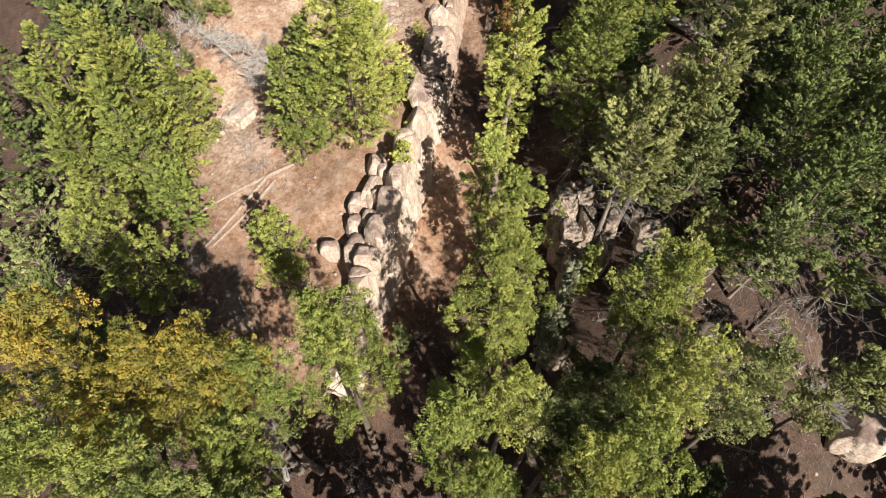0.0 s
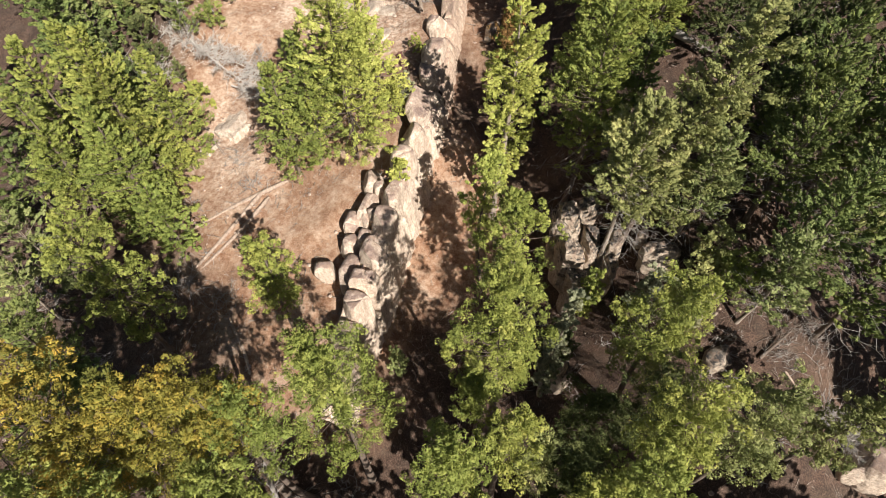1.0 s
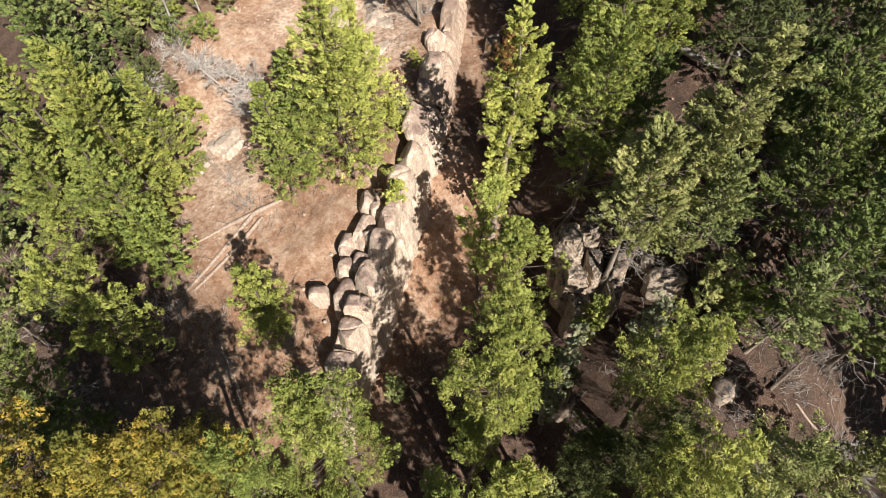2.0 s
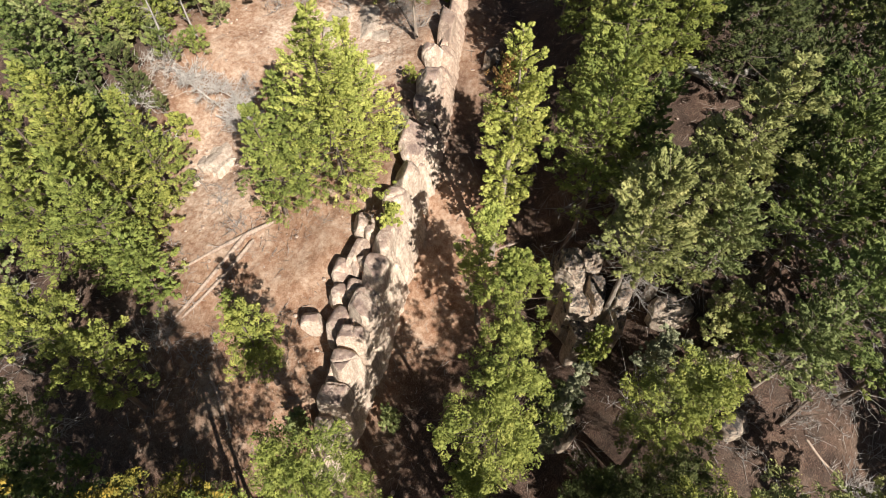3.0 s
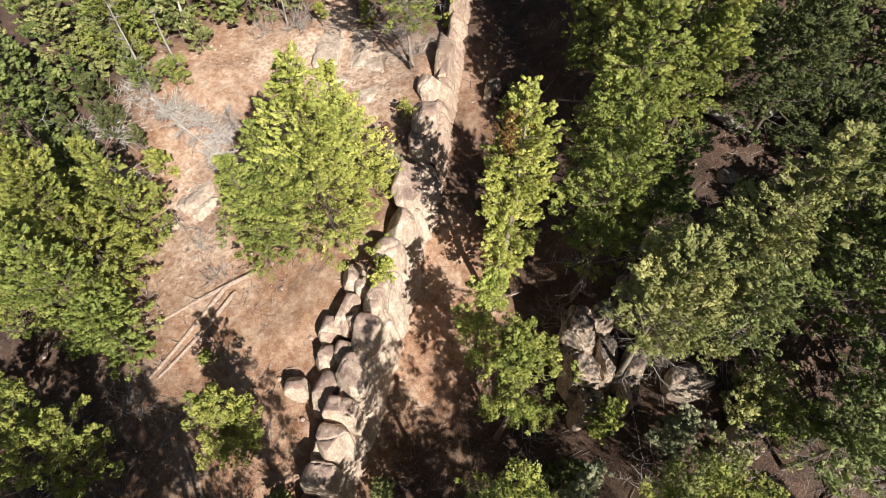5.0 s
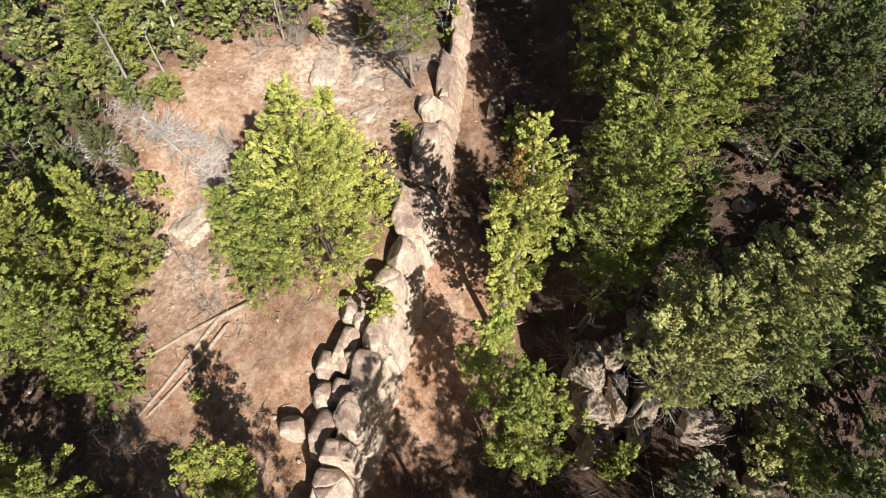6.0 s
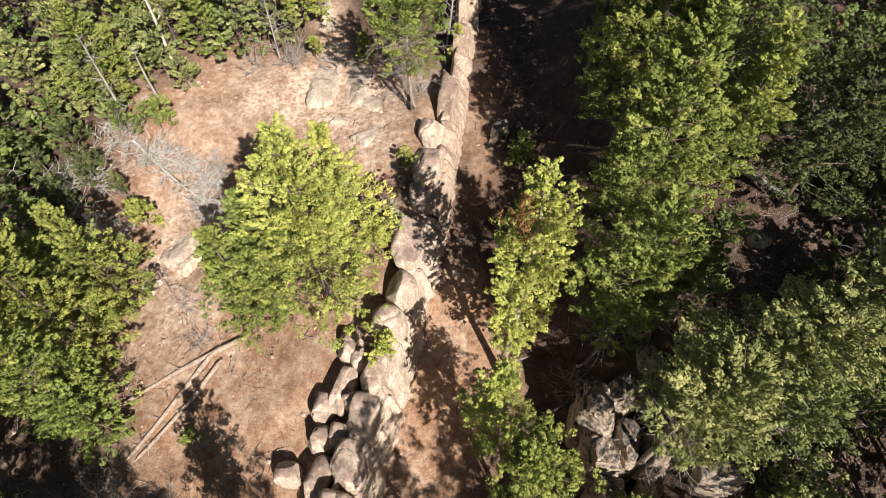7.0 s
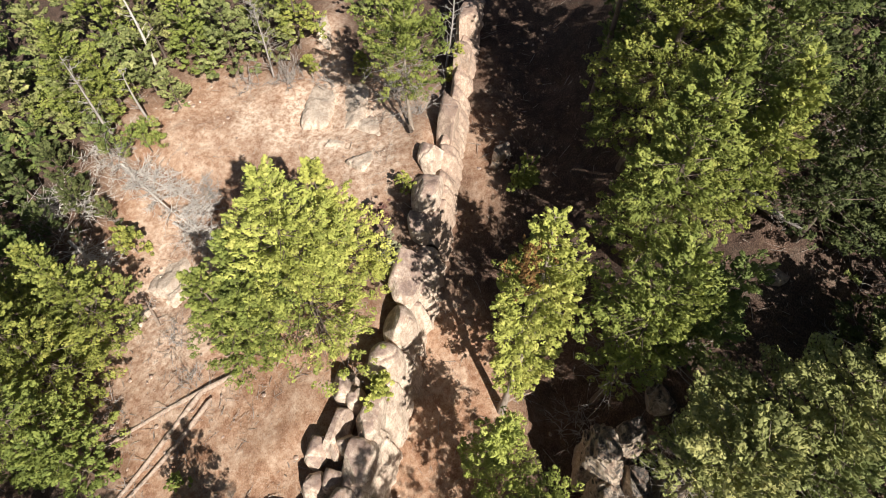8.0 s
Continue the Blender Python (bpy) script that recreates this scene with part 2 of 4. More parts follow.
# ---- rocks ----
def rock_mesh(semi, seed, square=2.6, rough=0.06, level=4, cuts=8, strata=0.0):
    """A weathered boulder: a rounded block with a few worn flat faces, dents and cracks."""
    bm = bmesh.new()
    bmesh.ops.create_icosphere(bm, subdivisions=level, radius=1)
    off = Vector((seed * 7.3, seed * 3.1, -seed * 5.7))
    dice = random.Random(seed)
    planes = [(Vector((dice.gauss(0, 1), dice.gauss(0, 1), dice.gauss(0.2, 0.7))).normalized(), dice.uniform(0.66, 0.92)) for _ in range(cuts)]
    for v in bm.verts:
        d = v.co.normalized()
        p = d * (abs(d.x) ** square + abs(d.y) ** square + abs(d.z) ** square) ** (-1 / square)
        for way, far in planes:
            over = p.dot(way) - far
            if over > 0:
                p -= way * over * 0.92
        p = Vector((p.x * semi[0], p.y * semi[1], p.z * semi[2]))
        w = noise.fractal(p * 0.6 + off, 1.0, 2.0, 4) * rough + 0.3 * rough * noise.noise(p * 3.1 + off)
        crack = noise.noise(Vector((p.x * 0.35, p.y * 0.6, p.z * 0.35)) + off * 2)
        w -= 1.1 * rough * max(0.0, 1 - abs(crack) * 22)
        if strata:
            bed = (p.z + 0.25 * noise.noise(p * 0.9 + off)) * 2.4
            w += strata * (abs(bed - math.floor(bed) - 0.5) ** 0.5 - 0.5) * (1.2 + noise.noise(p * 1.7 - off))
        v.co = p * (1 + w + 0.25 * rough * noise.noise(p * 7.0 - off))
    bm.normal_update()
    return bm


def boulder(name, x, y, top, sx, sy, turn, seed, label, material=SANDSTONE, square=2.7, sunk=None, group="", sz=None, level=5, rough=0.06, cuts=8, strata=0.0):
    base = ground_at(x, y)
    sz = sz if sz else max(0.6, (top - base) * 0.5 + 0.45)
    bm = rock_mesh((sx, sy, sz), seed, square, rough, level, cuts, strata)
    me = bpy.data.meshes.new(name)
    bm.to_mesh(me)
    bm.free()
    me.materials.append(material)
    for p in me.polygons:
        p.use_smooth = True
    ob = new(name, me)
    ob.matrix_basis = pose(x, y, top - sz, 0, 0, turn)
    return tagged(ob, label, "rock", group)


def ridge_crest(y):
    return np.interp(y, [12, 16, 19, 22, 26, 31, 35, 39, 41, 44, 47, 51, 58, 62], [-4.5, -1.4, 0.8, 1.9, 2.3, 2.9, 3.5, 4.5, 5.1, 6.0, 6.6, 7.5, 8.8, 8.6])


def build_ridge(start, end, material, label, calm):
    """A stretch of the long fin of bedrock that the boulders sit on, with a steep grooved face towards the gully."""
    ys = np.arange(start, end, 0.12)
    across = np.linspace(0, 1, 46)
    verts = []
    for y in ys:
        foot, crest = float(foot_line(y)), float(ridge_crest(y))
        crest += calm * 0.3 * noise.noise((y * 0.85, 7.0, 0)) - calm * 0.8 * max(0.0, 1 - abs(noise.noise((y * 0.45, 3.0, 1.0))) * 9)
        wide = (1.7 if y < 37 else 1.3) + 0.4 * noise.noise((y * 0.4, 2.0, 0))
        low = ground_at(foot + 0.6, y) - 0.8
        back = min(ground_at(foot - wide - 0.8, y), crest) - 0.7
        for t in across:
            if t < 0.22:
                u = t / 0.22
                px, pz = foot - wide - 0.5 + 0.5 * u, back + (crest - back) * (1 - (1 - u) ** 2)
            elif t < 0.5:
                u = (t - 0.22) / 0.28
                px, pz = foot - wide + u * (wide - 0.95), crest - 0.25 * u * u
            else:
                u = (t - 0.5) / 0.5
                px, pz = foot - 0.95 + 1.1 * u ** 0.8, crest - 0.25 + (low - crest + 0.25) * u ** 1.25
            q = Vector((px * 0.7, y * 0.45, pz * 0.7))
            groove = noise.noise(Vector((px * 0.5, y * 2.6, pz * 0.2)))
            w = (0.08 if t < 0.5 else 0.24) * groove + 0.2 * calm * noise.fractal(q, 1.0, 2.0, 4) + 0.05 * noise.noise(Vector((px, y, pz)) * 4.0)
            w -= 0.3 * max(0.0, 1 - abs(noise.noise(Vector((px * 0.2, y * 0.55, 4.0)))) * 12)
            verts.append((px + 0.6 * w, y, pz + w))
    nx, ny = len(across), len(ys)
    i = (np.arange(ny - 1)[:, None] * nx + np.arange(nx - 1)[None, :]).ravel()
    faces = np.stack([i, i + 1, i + nx + 1, i + nx], 1)
    ob = link_mesh("rock_ridge", verts, faces, material)
    return tagged(ob, label, "rock ridge", kind="structure")


build_ridge(13, 37.1, SANDSTONE, "long pale sandstone fin with a steep grooved face", 1.0)
build_ridge(37, 61, TAN_ROCK, "flat-topped tan sandstone fin level with the slope", 0.55)
PALE = "pale tan sandstone boulder with grey lichen on the ridge"
LOWER_ROCKS = [
    # x, y, top, half width, half length, turn, squareness
    (-4.35, 22.05, 2.75, 0.98, 1.25, -14, 4.4), (-6.1, 21.6, 1.3, 0.7, 1.25, -20, 3.4), (-7.95, 22.0, 0.9, 0.75, 0.7, 0, 2.4), (-4.95, 20.2, 2.2, 0.95, 0.7, -13, 5.0),
    (-5.45, 18.7, 1.7, 0.98, 0.88, -14, 5.0), (-5.95, 17.1, 0.9, 0.95, 0.85, -15, 5.0), (-6.5, 15.6, -0.3, 0.9, 0.75, -12, 4.4),
]
MIDDLE_ROCKS = [
    (-1.7, 34.9, 4.8, 1.0, 2.2, -10, 3.0), (-2.05, 31.6, 4.6, 1.0, 1.1, 10, 2.2), (-2.75, 29.6, 4.35, 1.05, 1.0, -20, 2.2), (-3.55, 26.7, 3.2, 0.8, 1.25, -13, 5.0), (-3.95, 24.5, 2.95, 0.92, 1.15, -14, 5.0),
    (-5.3, 26.1, 2.3, 0.64, 1.45, -16, 3.6), (-4.95, 28.5, 2.75, 0.78, 0.8, 5, 2.8), (-4.3, 27.8, 2.6, 0.6, 0.5, 20, 3.2), (-6.15, 25.4, 1.75, 0.62, 1.0, -14, 3.2), (-6.2, 23.6, 1.5, 0.78, 0.65, 16, 3.2), (-5.2, 23.8, 1.9, 0.55, 0.7, -8, 3.6), (-4.65, 25.5, 2.55, 0.5, 0.6, 30, 3.2),
]
UPPER_ROCKS = [
    (-0.35, 42.7, 6.4, 0.9, 1.0, -8, 3.0), (-0.6, 40.3, 5.9, 1.0, 1.5, -6, 3.2), (-0.95, 38.2, 5.1, 0.85, 0.9, 10, 3.4), (0.85, 45.9, 6.75, 0.75, 2.9, -6, 5.0), (1.75, 50.9, 8.1, 0.8, 1.2, -8, 4.0), (2.3, 54.0, 9.2, 0.9, 1.6, -5, 3.6),
]
for k, (x, y, top, sx, sy, turn, sq) in enumerate(LOWER_ROCKS + MIDDLE_ROCKS + UPPER_ROCKS):
    slab = sq > 4.2 or sq < 2.3
    boulder("boulder", x, y, top, sx, sy, turn, k + 1, PALE, SANDSTONE if y < 44 else TAN_ROCK, square=sq, group="boulders along the ridge", rough=0.045 if slab else 0.06, cuts=3 if slab else 5)
GREY = "grey and cream weathered sandstone outcrop under the trees"
CLIFF_ROCKS = [
    (8.75, 25.0, 2.7, 0.95, 1.35, -12, 4.6), (10.05, 25.5, 2.5, 0.85, 1.45, -16, 4.2), (8.75, 22.9, 1.7, 0.9, 1.25, -8, 4.8), (9.95, 23.2, 2.1, 0.7, 1.2, -14, 4.4), (9.2, 21.3, 0.4, 0.9, 0.8, -5, 3.6),
    (11.5, 22.9, 2.9, 0.5, 1.3, -22, 4.6), (11.1, 21.4, 1.9, 0.55, 0.9, -25, 4.0), (13.9, 21.4, 3.7, 1.25, 0.95, 10, 2.6),
]
SHADED_ROCKS = [
    (16.6, 19.0, 2.9, 1.1, 0.6, 20, 3.4), (17.7, 17.6, 1.4, 0.8, 0.5, -30, 3.4), (4.3, 44.3, 4.9, 0.5, 1.0, -30, 3.4), (12.0, 27.6, 3.2, 0.7, 0.8, 0, 3.0), (18.6, 15.0, 0.1, 0.7, 0.5, 30, 3.0), (15.6, 17.6, 1.0, 0.6, 0.5, 0, 3.0),
    (16.9, 17.9, 1.6, 0.4, 0.3, 10, 3.0), (13.2, 22.9, 3.2, 0.35, 0.3, 0, 3.0), (16.8, 15.4, 1.0, 1.1, 0.7, 25, 3.0), (8.3, 16.2, -3.0, 0.8, 0.7, 20, 2.8), (17.6, 32.4, 7.4, 0.7, 0.5, 15, 2.6),
]
for k, (x, y, top, sx, sy, turn, sq) in enumerate(CLIFF_ROCKS + SHADED_ROCKS):
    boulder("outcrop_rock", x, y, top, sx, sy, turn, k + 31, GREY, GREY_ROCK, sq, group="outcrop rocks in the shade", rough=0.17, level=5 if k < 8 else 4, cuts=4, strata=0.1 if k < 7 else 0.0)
boulder("sunlit_boulder", 26.4, 10.4, -2.2, 2.6, 1.6, 20, 58, "large cream boulder with a sunlit face and a dark shaded hollow", square=3.0)
SLABS = [(-17.0, 37.2, 0.45, 1.5, 2.2, -20), (-18.9, 34.0, 0.3, 0.8, 1.7, -30), (-8.9, 56.5, 0.5, 0.8, 2.4, 5), (-15.6, 38.9, 0.5, 0.7, 0.9, 15), (-14.6, 37.4, 0.3, 0.6, 0.8, -25), (-16.6, 35.6, 0.35, 0.7, 1.2, -35), (-18.2, 36.6, 0.3, 0.5, 0.8, 10), (-14.3, 39.9, 0.4, 0.5, 0.6, 40)]
for k, (x, y, proud, sx, sy, turn) in enumerate(SLABS):
    boulder("bedrock_slab", x, y, ground_at(x, y) + proud, sx, sy, turn, k + 71, "low cream sandstone slab lying bare in the clearing", PALE_ROCK, square=4.0, group="bare slabs", rough=0.12, sz=1.1)


LEDGE = [(-8.6, 49.0, 0.34, 1.15, 2.3, -4), (-6.15, 48.9, 0.42, 1.1, 2.4, -3), (-4.9, 46.2, 0.3, 1.0, 1.3, 12), (-5.0, 43.2, 0.3, 1.1, 0.8, 30), (-6.9, 45.4, 0.22, 0.9, 1.0, -15)]
for k, (x, y, proud, sx, sy, turn) in enumerate(LEDGE):
    boulder("ledge_block", x, y, ground_at(x, y) + proud, sx, sy, turn, k + 91, "flat cream bedrock block parted by a dark crack", PALE_ROCK, square=6.0, group="cracked ledge", rough=0.07, sz=1.2, cuts=3)


# ---- trees ----
def tube(points, radii, sides):
    """Vertices and quads of a bent tapering stem."""
    points, radii = np.asarray(points, float), np.asarray(radii, float)
    along = np.gradient(points, axis=0)
    along /= np.linalg.norm(along, axis=1, keepdims=True) + 1e-9
    ref = np.where(np.abs(along[:, 2:3]) > 0.9, np.array([[1.0, 0, 0]]), np.array([[0, 0, 1.0]]))
    u = np.cross(along, ref)
    u /= np.linalg.norm(u, axis=1, keepdims=True) + 1e-9
    v = np.cross(along, u)
    a = np.arange(sides) * 2 * np.pi / sides
    ring = points[:, None] + radii[:, None, None] * (np.cos(a)[None, :, None] * u[:, None] + np.sin(a)[None, :, None] * v[:, None])
    n = len(points)
    i = (np.arange(n - 1)[:, None] * sides + np.arange(sides)[None, :])
    j = (np.arange(n - 1)[:, None] * sides + (np.arange(sides)[None, :] + 1) % sides)
    faces = np.stack([i, j, j + sides, i + sides], -1).reshape(-1, 4)
    return ring.reshape(-1, 3), faces


def joined(pieces):
    verts, faces, k = [], [], 0
    for v, f in pieces:
        verts.append(v)
        faces.append(f + k)
        k += len(v)
    return np.concatenate(verts), np.concatenate(faces)


def sprays(rng, start, way, length, width, per, leaf, flat=0.6):
    """Tufts of needles: round each short shoot, leaf-like cards that point forwards and outwards and face away from the shoot."""
    n = len(start)
    way = way / (np.linalg.norm(way, axis=1, keepdims=True) + 1e-9)
    across = np.cross(way, np.array([0.0, 0.0, 1.0])) + rng.normal(0, 0.05, (n, 3))
    across /= np.linalg.norm(across, axis=1, keepdims=True) + 1e-9
    over = np.cross(across, way)
    s = rng.uniform(0.0, 1.0, (n, per)) ** 0.85
    turn = rng.uniform(0, 2 * np.pi, (n, per))
    swell = np.sqrt(np.clip(1.02 - (1.75 * s - 0.75) ** 2, 0.03, 1.0)) * rng.uniform(0.35, 1.0, (n, per)) ** 0.6
    side, up = np.cos(turn), np.sin(turn)
    radial = side[..., None] * across[:, None] + up[..., None] * over[:, None]
    place = start[:, None] + way[:, None] * (length[:, None] * s)[..., None] + (width[:, None] * swell)[..., None] * (side[..., None] * across[:, None] + flat * up[..., None] * over[:, None])
    face = (radial + over[:, None] * 0.45 + way[:, None] * (0.7 * s - 0.15)[..., None] + rng.normal(0, 0.22, (n, per, 3))).reshape(-1, 3)
    face /= np.linalg.norm(face, axis=1, keepdims=True) + 1e-9
    d = (way[:, None] * 0.7 + radial * 0.45 + rng.normal(0, 0.45, (n, per, 3))).reshape(-1, 3)
    d -= face * ((d * face).sum(1, keepdims=True) - 0.12)
    d /= np.linalg.norm(d, axis=1, keepdims=True) + 1e-9
    w = np.cross(d, face)
    k = leaf * rng.uniform(0.6, 1.35, (n * per, 1))
    c = place.reshape(-1, 3)
    v = np.stack([c - d * k * 0.4 + w * k * 0.36, c + d * k * 0.6, c - d * k * 0.4 - w * k * 0.36], 1).reshape(-1, 3)
    return v, np.arange(3 * n * per).reshape(-1, 3), s


def twig_spray(rng, start, way, length, forks, thin=0.02):
    """Bare forking twigs from one point: a bent main twig with side twigs."""
    q = np.linspace(0, 1, 6)[:, None]
    way = way / (np.linalg.norm(way) + 1e-9)
    main = start + way * length * q + rng.normal(0, 0.34 * length, (1, 3)) * q**2 + rng.normal(0, 0.06 * length, (6, 3)) * q
    got = [tube(main, thin * (1 - 0.8 * q[:, 0]), 3)]
    for _ in range(forks):
        w = rng.uniform(0.2, 0.95)
        p = np.array([np.interp(w, q[:, 0], main[:, i]) for i in range(3)])
        d = way * 0.6 + rng.normal(0, 0.55, 3)
        d /= np.linalg.norm(d)
        k = length * rng.uniform(0.2, 0.5) * (1.15 - 0.5 * w)
        r = np.linspace(0, 1, 3)[:, None]
        got.append(tube(p + d * k * r + rng.normal(0, 0.1 * k, (1, 3)) * r**2, thin * 0.55 * (1 - 0.75 * r[:, 0]), 3))
    return got


PROFILE = {
    "cone": lambda u: (1 - u) ** 0.75 * (0.55 + 0.45 * np.minimum(1, u * 5)) + 0.06,
    "round": lambda u: np.sqrt(np.clip(1 - (2 * u - 0.85) ** 2 / 1.35, 0.03, 1)),
    "column": lambda u: np.clip(1.1 * (1 - u) ** 0.5, 0, 0.9) * (0.6 + 0.4 * np.minimum(1, u * 4)) + 0.07,
    "club": lambda u: np.clip(0.45 + 0.9 * u, 0, 1) * np.clip((1 - u) * 2.4, 0, 1) ** 0.6 + 0.05,
    "ragged": lambda u: (1 - u) ** 0.55 * (0.5 + 0.5 * np.minimum(1, u * 3)) + 0.1,
}


def tree(x, y, top, r, colour, shape="round", label="", seed=0, bare=0.28, lean=(0.0, 0.0), thick=1.0, dead=0.0, bark=BARK, name="conifer_tree", leaf=0.13, clump=0.42, group="forest trees", grey=0, base=None):
    """A living tree: tapered trunk, limbs, a crown of sprays carried by the limbs, and bare grey twigs under it."""
    rng = np.random.default_rng(1000 + seed)
    base = (ground_at(x, y) if base is None else base) - 0.15
    h = top - base
    e = thing(name, (x, y, base), label, "shrub" if "shrub" in name else "tree", group)
    # trunk
    t = np.linspace(0, 1, 12)
    bend = rng.normal(0, 0.014 * h, (2, 2))
    cx = lean[0] * t**1.2 + bend[0, 0] * np.sin(t * 3.1) + bend[0, 1] * np.sin(t * 6.2) * 0.5
    cy = lean[1] * t**1.2 + bend[1, 0] * np.sin(t * 3.1) + bend[1, 1] * np.sin(t * 6.2) * 0.5
    r0 = 0.025 + 0.0115 * h
    stem = np.stack([cx, cy, t * h * 0.985], 1)
    v, f = tube(stem, r0 * ((1 - t) ** 0.85 * 0.94 + 0.06) * (1 + 0.35 * np.exp(-t * 25)), 8)
    link_mesh("trunk", v, f, bark, e)
    # limbs, with the shoots that they carry
    crown_h = h * (1 - bare)
    fan = shape != "round"
    per = 34
    shoots = max(10, LEAVES * thick * math.pi * (r + 0.25) * crown_h * 0.75 / per)
    count = int(np.clip(crown_h * (6.4 if fan else 6.2) * min(1.7, max(0.75, r / 1.9)), 9, 130))
    hs = np.sort(bare + (0.985 - bare) * rng.uniform(0, 1, count) ** 0.9)
    u = (hs - bare) / (1 - bare)
    side = 2.4 * np.arange(count) + rng.normal(0, 0.5, count)
    lobe = 1.0 if fan else 1.5
    swell = np.array([noise.noise((math.cos(a) * lobe + seed, math.sin(a) * lobe, c * 2.8 * lobe + seed * 0.3)) for a, c in zip(side, u)])
    length = r * PROFILE[shape](u) * np.clip(0.9 + {"round": 0.75, "cone": 0.55, "club": 0.35}.get(shape, 0.9) * swell, 0.5, 1.4) * rng.uniform(0.82, 1.12, count)
    rise = (-0.16 + 0.75 * u if shape in ("cone", "column", "club") else 0.10 + 0.9 * u) + rng.normal(0, 0.12, count)
    d = np.stack([np.cos(side) * np.cos(rise), np.sin(side) * np.cos(rise), np.sin(rise)], 1)
    a = np.stack([np.interp(hs, t, stem[:, 0]), np.interp(hs, t, stem[:, 1]), hs * h], 1)
    puff = 0.6 * math.sqrt(4.7 * r * crown_h / count) * rng.uniform(0.75, 1.2, count) * np.clip(1.15 - 0.35 * u, 0.7, 1.1)
    if not fan:
        length = np.maximum(length - 0.75 * puff, 0.12)
    share = (length + 0.15) ** 1.3 if fan else puff**2
    share = share / share.sum()
    q = np.linspace(0, 1, 4)[:, None]
    wood, start, way, size, tone = [], [], [], [], []
    for k in range(count):
        curve = a[k] + d[k] * length[k] * q + np.array([0, 0, 1.0]) * length[k] * (0.16 * q**2 - 0.12 * q) + rng.normal(0, 0.05 * length[k], (1, 3)) * q
        wood.append(tube(curve, (0.010 + 0.011 * length[k]) * (1 - 0.8 * q[:, 0]), 3))
        if rng.uniform() < dead:
            continue
        n = max(3, int(shoots * share[k] + rng.uniform()))
        across = np.cross(d[k], (0, 0, 1.0))
        across /= np.linalg.norm(across) + 1e-9
        if fan:
            w = rng.uniform(0.1, 1.0, n) ** 0.65
            hand = np.where(rng.uniform(size=n) < 0.5, -1.0, 1.0)
            reach = hand * rng.uniform(0, 1, n) * (0.12 + 0.44 * length[k] * np.sin(np.clip(w * 1.25, 0, 1.25) * 2.3))
            p = np.stack([np.interp(w, q[:, 0], curve[:, i]) for i in range(3)], 1) + across * reach[:, None] + d[k] * (np.abs(reach) * 0.6 - 0.15)[:, None]
            p[:, 2] += rng.normal(0, 0.09, n) - 0.16 * np.abs(reach)
            g = d[k] + across * (hand * rng.uniform(0.0, 1.1, n))[:, None] + np.stack([np.zeros(n), np.zeros(n), rng.normal(0.3, 0.4, n)], 1)
        else:
            g = rng.normal(0, 0.75, (n, 3)) + d[k] * 0.5 + np.array([0, 0, 0.5])
            g /= np.linalg.norm(g, axis=1, keepdims=True)
            p = curve[-1] + g * (puff[k] * rng.uniform(0.3, 0.78, n))[:, None] * np.array([1.0, 1.0, 0.8])
        start.append(p)
        way.append(g)
        size.append((np.clip(0.55 + 0.3 * length[k], 0.6, 1.25) if fan else np.clip(puff[k] / 0.65, 0.5, 1.2)) * rng.uniform(0.6, 1.25, n))
        tone.append(0.5 + 0.16 * rng.normal() + 0.13 * rng.normal(0, 1, n))
    # shoots straight from the upper stem
    n = int(0.14 * shoots)
    s, b = bare + (1 - bare) * rng.uniform(0.25, 1.0, n), rng.uniform(0, 6.28, n)
    start.append(np.stack([np.interp(s, t, stem[:, 0]), np.interp(s, t, stem[:, 1]), s * h * 0.985], 1) + np.stack([np.cos(b), np.sin(b), 0 * b], 1) * 0.12)
    way.append(np.stack([np.cos(b), np.sin(b), rng.uniform(0.1, 1.2, n)], 1))
    size.append(rng.uniform(0.7, 1.3, n))
    tone.append(0.5 + 0.18 * rng.normal(0, 1, n))
    v, f = joined(wood)
    tagged(link_mesh("branchwork", v, f, bark, e), kind="stuff")
    start, way, size, tone = np.concatenate(start), np.concatenate(way), np.concatenate(size), np.concatenate(tone)
    wide = clump * size * (0.46 if fan else 0.5)
    v, f, along = sprays(rng, start, way, clump * size * (1.05 if fan else 0.72), wide, per, leaf, 0.65 if fan else 0.8)
    tint = tone[:, None] + 0.16 * (along - 0.5) + rng.normal(0, 0.07, along.shape)
    tagged(link_mesh("crown", v, f, LEAF[colour], e, smooth=False, tint={"tint": np.repeat(np.clip(tint, 0, 1).ravel(), 3)}), kind="stuff")
    if grey:
        got = []
        for _ in range(grey):
            s = bare * rng.uniform(0.45, 1.6)
            p = np.array([np.interp(s, t, stem[:, 0]), np.interp(s, t, stem[:, 1]), s * h])
            b = rng.uniform(0, 6.28)
            got += twig_spray(rng, p, np.array([math.cos(b), math.sin(b), rng.uniform(-0.35, 0.35)]), r * rng.uniform(0.7, 1.25), 7, 0.022)
        v, f = joined(got)
        tagged(link_mesh("dead_branchwork", v, f, DEAD_WOOD, e, tint={}), "bare grey lower branches", kind="stuff")
    return e


LEAVES = 280


FIR = "green conifer with dense upswept sprays standing in the clearing"
JUN = "bushy yellow-green juniper with a clumped crown"
OLV = "tall olive-green conifer with an open ragged crown"
DRK = "dark green forest conifer half in shade"
AUT = "broad tree with orange-tinted yellow-green foliage"
PIN = "slender sunlit pine with a narrow crown and bare lower trunk"
BCK = "dense young green conifer on the upper slope"
